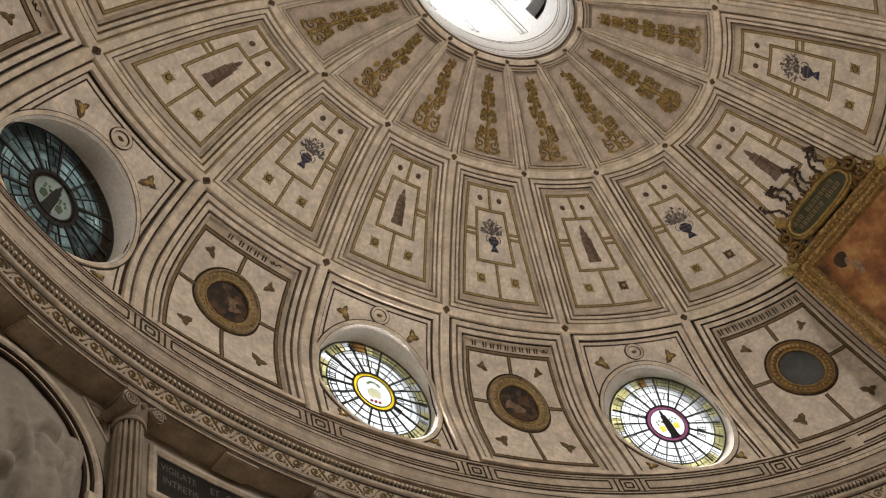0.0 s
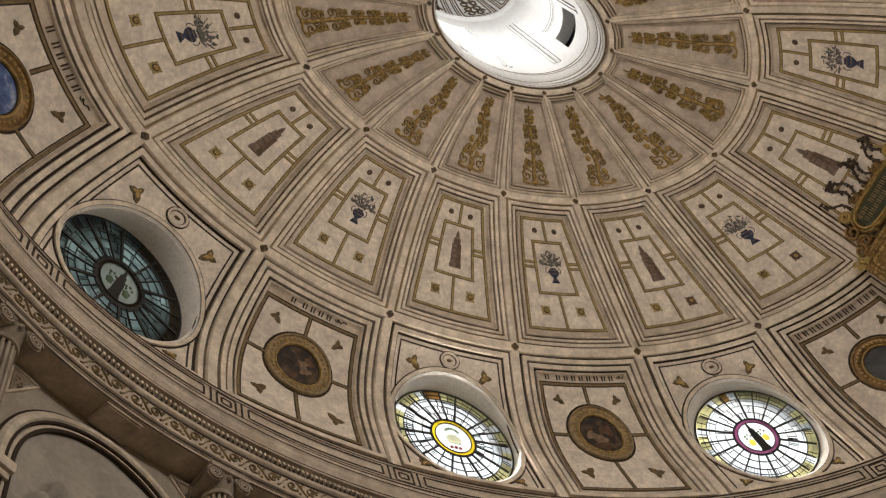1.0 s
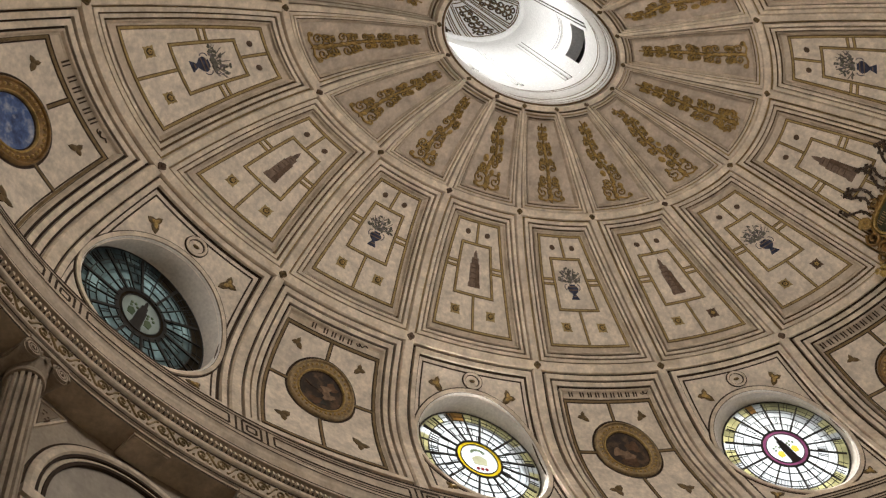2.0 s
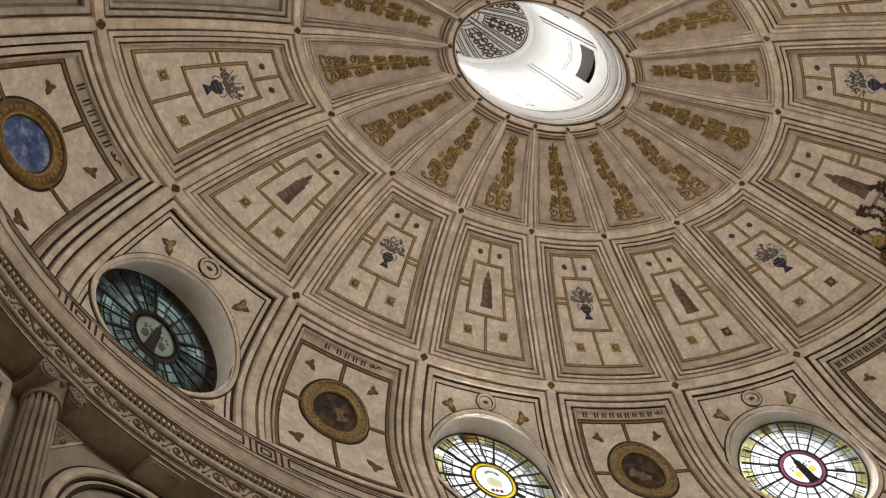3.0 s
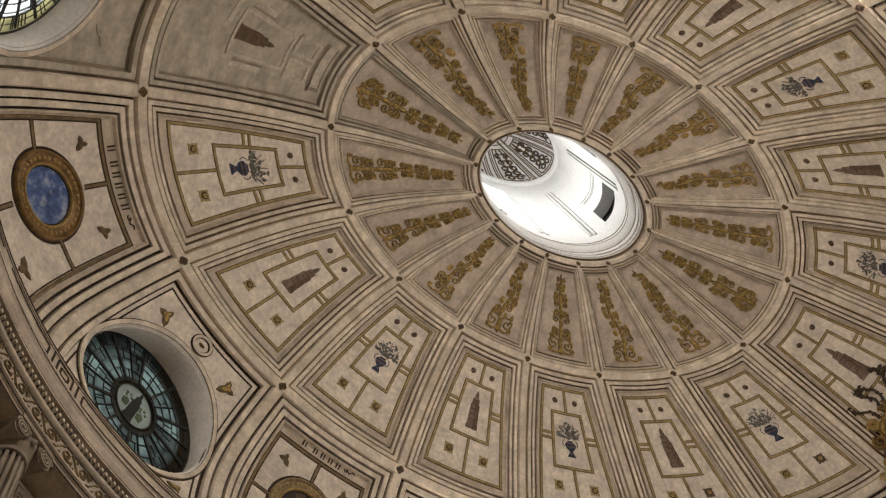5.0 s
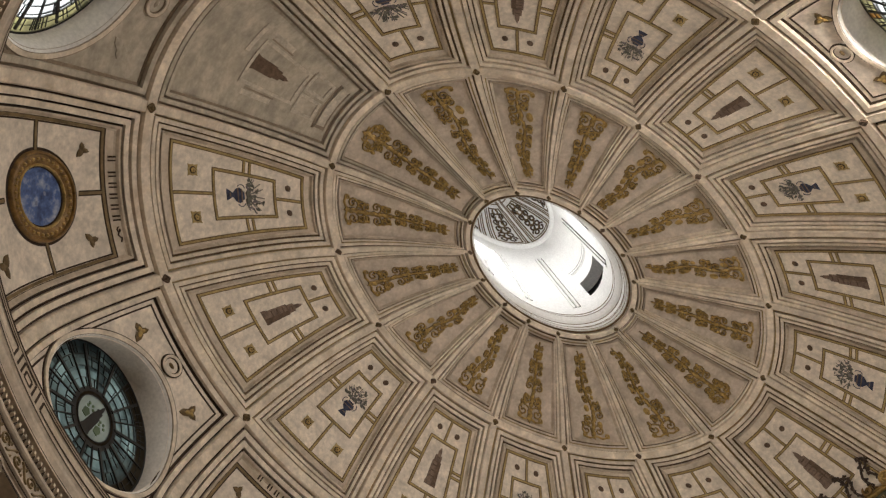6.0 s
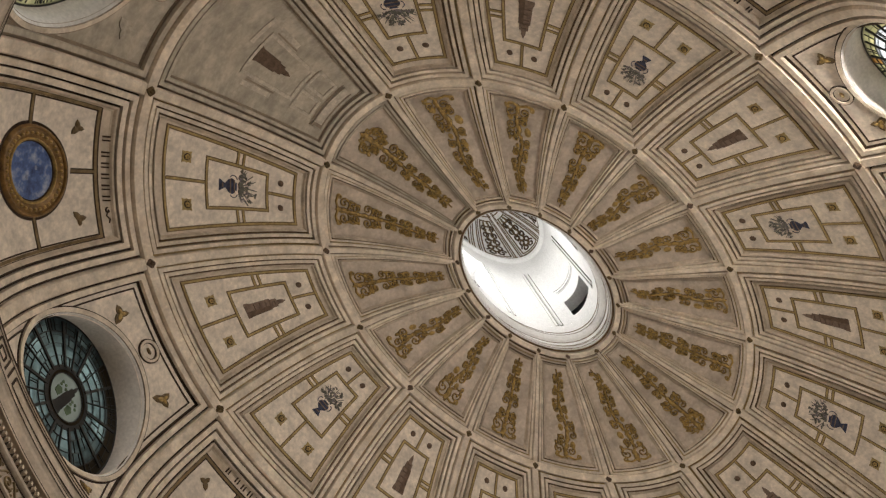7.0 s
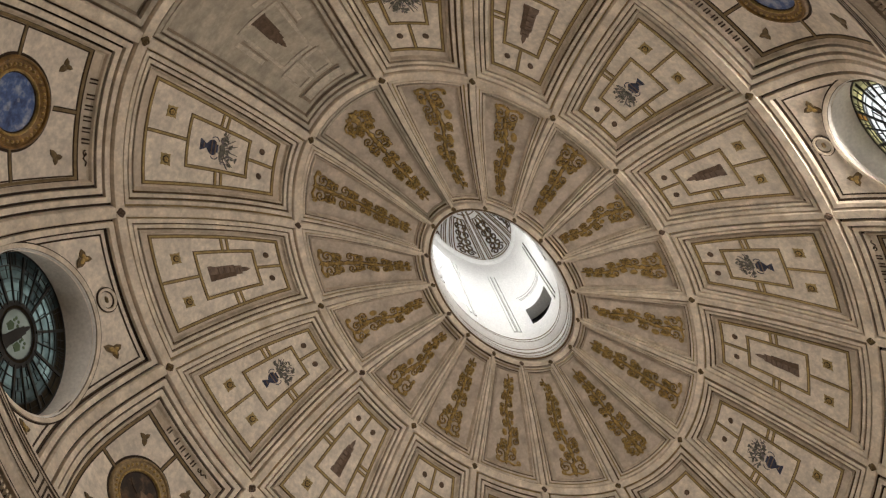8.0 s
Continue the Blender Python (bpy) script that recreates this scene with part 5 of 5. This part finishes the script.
for a, b in OPEN:
    wdw = Mesh()
    top = 18.0 if a == -30 else 19.4
    aa = np.radians(np.linspace(a, b, 7))
    for z in (16.85, top):
        wdw.grid(np.array([lan(aa, 0.0, z)[0], lan(aa, -0.35, z)[0]]))
    for ang in (aa[0], aa[-1]):
        wdw.grid(np.array([lan(np.array([ang, ang]), 0.0, np.array([16.85, top]))[0], lan(np.array([ang, ang]), -0.35, np.array([16.85, top]))[0]]))
    ob = wdw.make("window_recess", WHITE, lantern)
    if a == -30:
        sh = Mesh()
        sh.grid(np.array([lan(aa, -0.34, z)[0] for z in (16.85, 17.3, 17.7, 18.0)]))
        sh.make("shutter", SHUTTER, ob)
        sash, fr = Mesh(), Mesh()
        sash.grid(np.array([lan(aa, i, z)[0] for i, z in ((-0.30, 17.62), (-0.02, 17.56), (-0.015, 17.75), (-0.015, 18.0))]))
        sash.make("white_sash", WHITE, ob)
        for w in (0.0, 0.10):
            a2 = np.radians(np.linspace(a - 1.2 - 20 * w, b + 1.2 + 20 * w, 9))
            fr.grid(np.array([lan(a2, 0.004, 18.03 + w)[0], lan(a2, 0.004, 18.05 + w)[0]]))
        fr.make("shutter_bar", SHUTTER, ob)
    else:
        m = math.radians((a + b) / 2)
        p, n = lan(m, -0.12, (16.85 + top) / 2)
        area_lamp("lantern_window_light", Vector(p.tolist()), Vector((p + n + np.array([0, 0, 0.15])).tolist()), 0.6, 2.0, LANTERN_W, (1.0, 0.99, 0.97))
for d in (30, 72.5, 107.5, 150, 210, 252.5, 287.5, 323):
    pil, ln2 = Mesh(), Mesh()
    for off in (-2.2, 2.2):
        aa = math.radians(d + off)
        p, n = lan(aa, 0.012, 18.0)
        t = np.array([-n[1], n[0], 0])
        block(pil, p, t * 0.022, n * 0.014, (0, 0, 1.4))
        # dark strip beside each band puts its shading line into colour
        block(ln2, p + t * 0.030, t * 0.010, n * 0.006, (0, 0, 1.4))
    pil.make("pilaster_strip", WHITE, lantern)
    ln2.make("groove", LINE, lantern)
ring2 = Mesh()
ring_sweep(ring2, [(0.0, 20.2), (0.05, 20.26), (0.07, 20.33), (0.05, 20.40), (0.0, 20.42)], 128, LA, LB)
ring2.make("upper_moulding", WHITE, lantern)
cap = Mesh()


def cap_at(phi, f, h=0.0):
    phi, f = np.broadcast_arrays(np.asarray(phi, float), np.asarray(f, float))
    p = np.stack([LA * np.cos(f * math.pi / 2) * np.cos(phi), LB * np.cos(f * math.pi / 2) * np.sin(phi), 20.42 + 1.25 * np.sin(f * math.pi / 2)], -1)
    n = np.array([0, 0, 20.3]) - p
    n /= np.linalg.norm(n, axis=-1, keepdims=True)
    return p + n * h, n


f, a = np.meshgrid(np.linspace(0, 0.999, 12), np.linspace(0, 2 * math.pi, 64, endpoint=False), indexing="ij")
cap.grid(cap_at(a, f)[0], wrap=True)
cap_ob = cap.make("cap", WHITE, lantern, smooth=True)
for i in range(8):
    ph = (i + 0.5) * math.pi / 4
    rb, ln2, orn = Mesh(), Mesh(), Mesh()
    ff = np.linspace(0, 0.86, 14)
    spread = 1.1 * np.maximum(np.cos(ff * math.pi / 2), 0.16)
    for off, w, h, acc in ((0.0, 0.05, 0.02, rb), (-0.055, 0.026, 0.012, ln2), (0.055, 0.026, 0.012, ln2), (-0.105, 0.020, 0.012, ln2), (0.105, 0.020, 0.012, ln2)):
        p, n = cap_at(ph + off * (1 - ff * 0.5) / spread, ff)
        sweep(acc, p, n, [(-w / 2, 0), (-w / 2, h), (w / 2, h), (w / 2, 0)])
    rb.make("cap_rib", WHITE, cap_ob)
    pc = i * math.pi / 4
    # the dark frame of the cap's panel and its scrolls
    e = np.linspace(0, 1, 10, endpoint=False)
    f4 = np.concatenate([0.10 + 0 * e, 0.10 + 0.56 * e, 0.66 + 0 * e, 0.66 - 0.56 * e])
    side4 = np.concatenate([-1 + 2 * e, 1 + 0 * e, 1 - 2 * e, -1 + 0 * e])
    p, n = cap_at(pc + side4 * (math.pi / 8 - 0.165 * (1 - f4 * 0.45) / (1.1 * np.cos(f4 * math.pi / 2))), f4)
    sweep(ln2, p, n, [(-0.014, 0), (-0.014, 0.012), (0.014, 0.012), (0.014, 0)], closed=True)
    ln2.make("groove", BROWN_LINE, cap_ob)
    leaf = Mesh()
    for j in range(5):
        f0 = 0.175 + 0.098 * j
        for sx in (-1, 1):
            aa = np.linspace(0, 2.5 * math.pi, 16)
            rr = (0.105 - 0.010 * j) * (1 - 0.75 * aa / aa[-1])
            p, n = cap_at(pc + sx * (0.10 + 0.004 * j) + rr * np.cos(aa + j) * 1.0 * sx, f0 + rr * np.sin(aa + j) * 0.62)
            sweep(orn, p, n, [(-0.020, 0), (-0.012, 0.022), (0.012, 0.022), (0.020, 0)])
            aa = np.linspace(0, 1.2 * math.pi, 8)
            p, n = cap_at(pc + sx * (0.035 + 0.05 * np.sin(aa)), f0 + 0.05 + 0.03 * np.cos(aa))
            sweep(leaf, p, n, [(-0.022, 0), (-0.012, 0.026), (0.012, 0.026), (0.022, 0)])
    orn.make("gilded_ornament", OUTLINE, cap_ob)
    leaf.make("gilded_leaf", ROSETTE, cap_ob)
for f0, w in ((0.72, 0.024), (0.76, 0.016), (0.80, 0.016), (0.86, 0.028), (0.91, 0.02), (0.955, 0.02), (0.05, 0.024)):
    rg = Mesh()
    aa = np.linspace(0, 2 * math.pi, 48, endpoint=False)
    p, n = cap_at(aa, f0)
    sweep(rg, p, n, [(-w / 2, 0), (-w / 2, 0.02), (w / 2, 0.02), (w / 2, 0)], closed=True)
    rg.make("cap_ring", BROWN_LINE, cap_ob)
# lantern's outer skin
sk = Mesh()
ring_sweep(sk, [(-0.38, 16.25), (-0.38, 16.8)], 64, LA, LB)
ring_sweep(sk, [(-0.4, 19.5), (-0.4, 20.6), (0.1, 21.6), (0.8, 21.95)], 64, LA, LB)
sk.make("outer_skin", ROOF, lantern)


# ---- the great painting in its gilded frame ----
great = empty("framed_painting", "large warm-toned painting in a broad gilded frame with crest", "painting")
TOPC, LOWC = np.array([6.42, 0.0, 13.05]), np.array([7.12, 0.0, 9.75])
EY = np.array([0.0, 1.0, 0.0])
EU = (TOPC - LOWC) / np.linalg.norm(TOPC - LOWC)
EN = np.cross(EU, EY)
EN *= -1 if EN[0] > 0 else 1
PH = float(np.linalg.norm(TOPC - LOWC))
HW = 1.22


def gp(x, y, d=0.0):
    """x towards +y, y up from the lower edge, d out of the picture."""
    x, y, d = np.broadcast_arrays(np.asarray(x, float), np.asarray(y, float), np.asarray(d, float))
    return LOWC + x[..., None] * EY + y[..., None] * EU + d[..., None] * EN


CANVAS_WARM = canvas_material("warm_orange_canvas", (0.05, 0.018, 0.006), (0.22, 0.085, 0.022), (0.46, 0.25, 0.09), 1.6)
cv = Mesh()
xs, ys = np.meshgrid(np.linspace(-HW + 0.35, HW - 0.35, 8), np.linspace(0.35, PH - 0.35, 8))
cv.grid(gp(xs, ys, 0.03))
canvas = cv.make("canvas", CANVAS_WARM, great)
bk = Mesh()
block(bk, gp(0.0, PH / 2, -0.03), EY * (HW - 0.02), EU * (PH / 2 - 0.02), EN * 0.025)
bk.make("backing_board", DUSK, great)
for x, y, rx, ry, mat in ((0.50, PH - 0.62, 0.15, 0.12, LINE), (0.46, PH - 0.70, 0.065, 0.08, FLESH), (0.40, PH - 0.93, 0.07, 0.13, FLESH)):
    b = Mesh()
    aa = np.linspace(0, 2 * math.pi, 14, endpoint=False)
    wob = 1 + 0.22 * np.sin(2 * aa + 9 * x) + 0.08 * np.sin(3 * aa)
    ring = gp(x + rx * wob * np.cos(aa), y + ry * wob * np.sin(aa), 0.036)
    b.add(np.concatenate([ring, [gp(x, y, 0.037)]]), [(i, (i + 1) % 14, 14) for i in range(14)])
    b.make("paint_patch", mat, canvas)
FSEC = [(0.0, 0.0), (0.0, 0.10), (0.05, 0.14), (0.10, 0.12), (0.14, 0.07), (0.22, 0.06), (0.28, 0.09), (0.33, 0.08), (0.37, 0.03), (0.37, 0.0)]
for nm, pts in (("frame_side", [(HW, 0, -1, 0), (HW, PH, -1, 0)]), ("frame_side", [(-HW, 0, 1, 0), (-HW, PH, 1, 0)]), ("frame_top", [(-HW, PH, 0, -1), (HW, PH, 0, -1)]), ("frame_bottom", [(-HW, 0, 0, 1), (HW, 0, 0, 1)])):
    m = Mesh()
    (x0, y0, ix, iy), (x1, y1, _, _) = pts
    rows = []
    for off, d in FSEC:
        mit = off
        if ix:
            rows.append([gp(x0 + ix * off, y0 + mit, d), gp(x1 + ix * off, y1 - mit, d)])
        else:
            rows.append([gp(x0 + mit, y0 + iy * off, d), gp(x1 - mit, y1 + iy * off, d)])
    m.grid(np.array(rows))
    side = m.make(nm, GILT_DARK, great)
    cr = Mesh()
    q = random.Random(len(nm) + int(x0 * 10))
    L = math.hypot(x1 - x0, y1 - y0)
    for i in range(int(L / 0.045)):
        f = (i + 0.5) / int(L / 0.045)
        for off, d, r in ((0.05, 0.14, 0.026), (0.18, 0.065, 0.036), (0.30, 0.09, 0.018), (0.115, 0.11, 0.02)):
            cx = x0 + (x1 - x0) * f + ix * off + q.uniform(-0.012, 0.012)
            cy = y0 + (y1 - y0) * f + iy * off + q.uniform(-0.012, 0.012)
            if off > min(f, 1 - f) * L:
                continue
            rr = r * q.uniform(0.6, 1.25)
            aa = np.linspace(0, 2 * math.pi, 6, endpoint=False)
            cr.add(np.concatenate([gp(cx + rr * np.cos(aa), cy + rr * np.sin(aa), d - 0.01), [gp(cx, cy, d + rr * 0.9)]]), [(j, (j + 1) % 6, 6) for j in range(6)])
    tagged(cr.make("carved_leafwork", GILT_PALE, side), "rubbed gilt carved leafwork", kind="stuff")



CART = material("dark_green_cartouche", (0.055, 0.058, 0.032), vary=0.4, scale=8, rough=0.5)
ct = Mesh()
aa = np.linspace(0, 2 * math.pi, 32, endpoint=False)
sup = lambda r, a: np.sign(np.cos(a)) * np.abs(np.cos(a)) ** 0.55 * r
ox, oy = sup(0.62, aa), 0.21 * np.sign(np.sin(aa)) * np.abs(np.sin(aa)) ** 0.75
CY = PH + 0.36
ct.grid(np.array([gp(ox * f, CY + oy * f, d) for f, d in ((1.0, 0.02), (1.0, 0.10), (0.9, 0.12), (0.01, 0.14))]), wrap=True)
cart = ct.make("cartouche", CART, great, "dark green cartouche with gilt bars of lettering")
rim = Mesh()
p = gp(ox * 1.06, CY + oy * 1.12, 0.10)
sweep(rim, p, np.tile(EN, (32, 1)), round_section(0.05, 0.06), closed=True)
p = gp(ox * 1.15, CY + oy * 1.36, 0.07)
sweep(rim, p, np.tile(EN, (32, 1)), round_section(0.045, 0.07), closed=True)
rim.make("cartouche_rim", GILT, cart)
bars = Mesh()
for row, n in ((0.068, 13), (-0.068, 12)):
    for i in range(n):
        if (i * 7 + n) % 9 == 4:
            continue
        block(bars, gp((i - (n - 1) / 2) * 0.084, CY + row, 0.145), EY * 0.008, EU * 0.048, EN * 0.004)
        block(bars, gp((i - (n - 1) / 2) * 0.084 + 0.036, CY + row, 0.145), EY * 0.006, EU * 0.048, EN * 0.004)
tagged(bars.make("lettering_bars", GILT_OLIVE, cart), kind="stuff")


def crest_scroll(acc, x, y, r, start, turn, w=0.05, d=0.10, turns=1.4):
    a = np.linspace(0, turns * 2 * math.pi, 22)
    rr = r * (1 - 0.8 * a / a[-1])
    p = gp(x + rr * np.cos(start + turn * a), y + rr * np.sin(start + turn * a), d)
    sweep(acc, p, np.tile(EN, (22, 1)), round_section(w, w * 0.9))


q = random.Random(9)
sc = Mesh()
for sx in (-1, 1):
    bright = Mesh()
    crest_scroll(bright, sx * 0.66, CY + 0.26, 0.115, math.pi * (sx < 0), sx, 0.06, 0.17, 1.9)
    bright.make("crest_volute", GILT, great)
    crest_scroll(sc, sx * 0.80, CY + 0.02, 0.14, 1.5, -sx, 0.06, 0.12)
    crest_scroll(sc, sx * 0.82, CY - 0.25, 0.12, 0.5, sx, 0.06, 0.12)
    crest_scroll(sc, sx * 0.30, CY + 0.36, 0.11, math.pi * (sx < 0), sx, 0.05, 0.12)
    crest_scroll(sc, sx * 0.98, CY - 0.30, 0.12, 2.0, sx, 0.06, 0.14)
for i in range(150):
    x, y = q.uniform(-0.95, 0.95), CY + q.uniform(-0.28, 0.42)
    if abs(x) < 0.66 and abs(y - CY) < 0.22:
        y = CY + q.uniform(0.24, 0.42)
    r = q.uniform(0.025, 0.06)
    a6 = np.linspace(0, 2 * math.pi, 7, endpoint=False) + q.uniform(0, 6)
    el = q.uniform(0.5, 1.6)
    sc.add(np.concatenate([gp(x + r * np.cos(a6), y + r * el * np.sin(a6), 0.05), [gp(x, y, 0.10 + r)]]), [(j, (j + 1) % 7, 7) for j in range(7)])
tagged(sc.make("crest_scrollwork", GILT_DARK, great), kind="stuff")
tips = Mesh()
for x0, lean in ((-0.70, -0.36), (-0.55, -0.12), (-0.36, -0.26), (-0.20, 0.02), (-0.02, -0.12), (0.16, 0.10), (0.33, 0.02), (0.48, 0.24), (0.70, 0.35)):
    tall = 0.46 * (1.1 - 0.5 * abs(x0)) * q.uniform(0.8, 1.15)
    ff = np.linspace(0, 1, 9)
    sx_, sy_, sd = x0 + lean * ff * 0.8 + 0.05 * np.sin(ff * 7 + x0 * 5), CY + 0.30 + tall * ff, 0.08 + 0.34 * ff
    for w in (0.012, -0.012):
        sweep(tips, gp(sx_ + w, sy_, sd), np.tile(EN, (9, 1)), round_section(0.022, 0.02))
    for j in range(10):
        f = (0.15, 0.28, 0.42, 0.55, 0.66, 0.76, 0.85, 0.92, 0.97, 1.0)[j]
        sx = 1 if j % 2 else -1
        r = q.uniform(0.022, 0.040) * (0.7 + 0.4 * f)
        x, y, d = float(np.interp(f, ff, sx_)) + sx * r * 0.8, float(np.interp(f, ff, sy_)) + q.uniform(-0.02, 0.03), float(np.interp(f, ff, sd))
        a6 = np.linspace(0, 2 * math.pi, 12, endpoint=False)
        wob = 1 + 0.3 * np.cos(3 * a6 + j)
        tips.add(np.concatenate([gp(x + r * wob * np.cos(a6), y + r * wob * np.sin(a6), d - 0.02), [gp(x, y, d + 0.03)]]), [(i, (i + 1) % 12, 12) for i in range(12)])
tagged(tips.make("crest_leaves", material("dark_carved_leaves", (0.075, 0.05, 0.035), vary=0.5, scale=14, rough=0.5), great), kind="stuff")
corner = Mesh()
for sx in (-1, 1):
    for i in range(14):
        a, r = q.uniform(0, 6.28), q.uniform(0.02, 0.13)
        x, y, s = sx * (HW - 0.06) + r * math.cos(a), PH - 0.04 + r * math.sin(a), q.uniform(0.03, 0.06)
        a6 = np.linspace(0, 2 * math.pi, 7, endpoint=False)
        corner.add(np.concatenate([gp(x + s * np.cos(a6), y + s * np.sin(a6), 0.12), [gp(x, y, 0.15 + s)]]), [(j, (j + 1) % 7, 7) for j in range(7)])
tagged(corner.make("corner_leaf", material("bright_gilt", (0.62, 0.48, 0.18), vary=0.3, scale=14, rough=0.35, metal=0.4, gloss=0.6), great), kind="stuff")
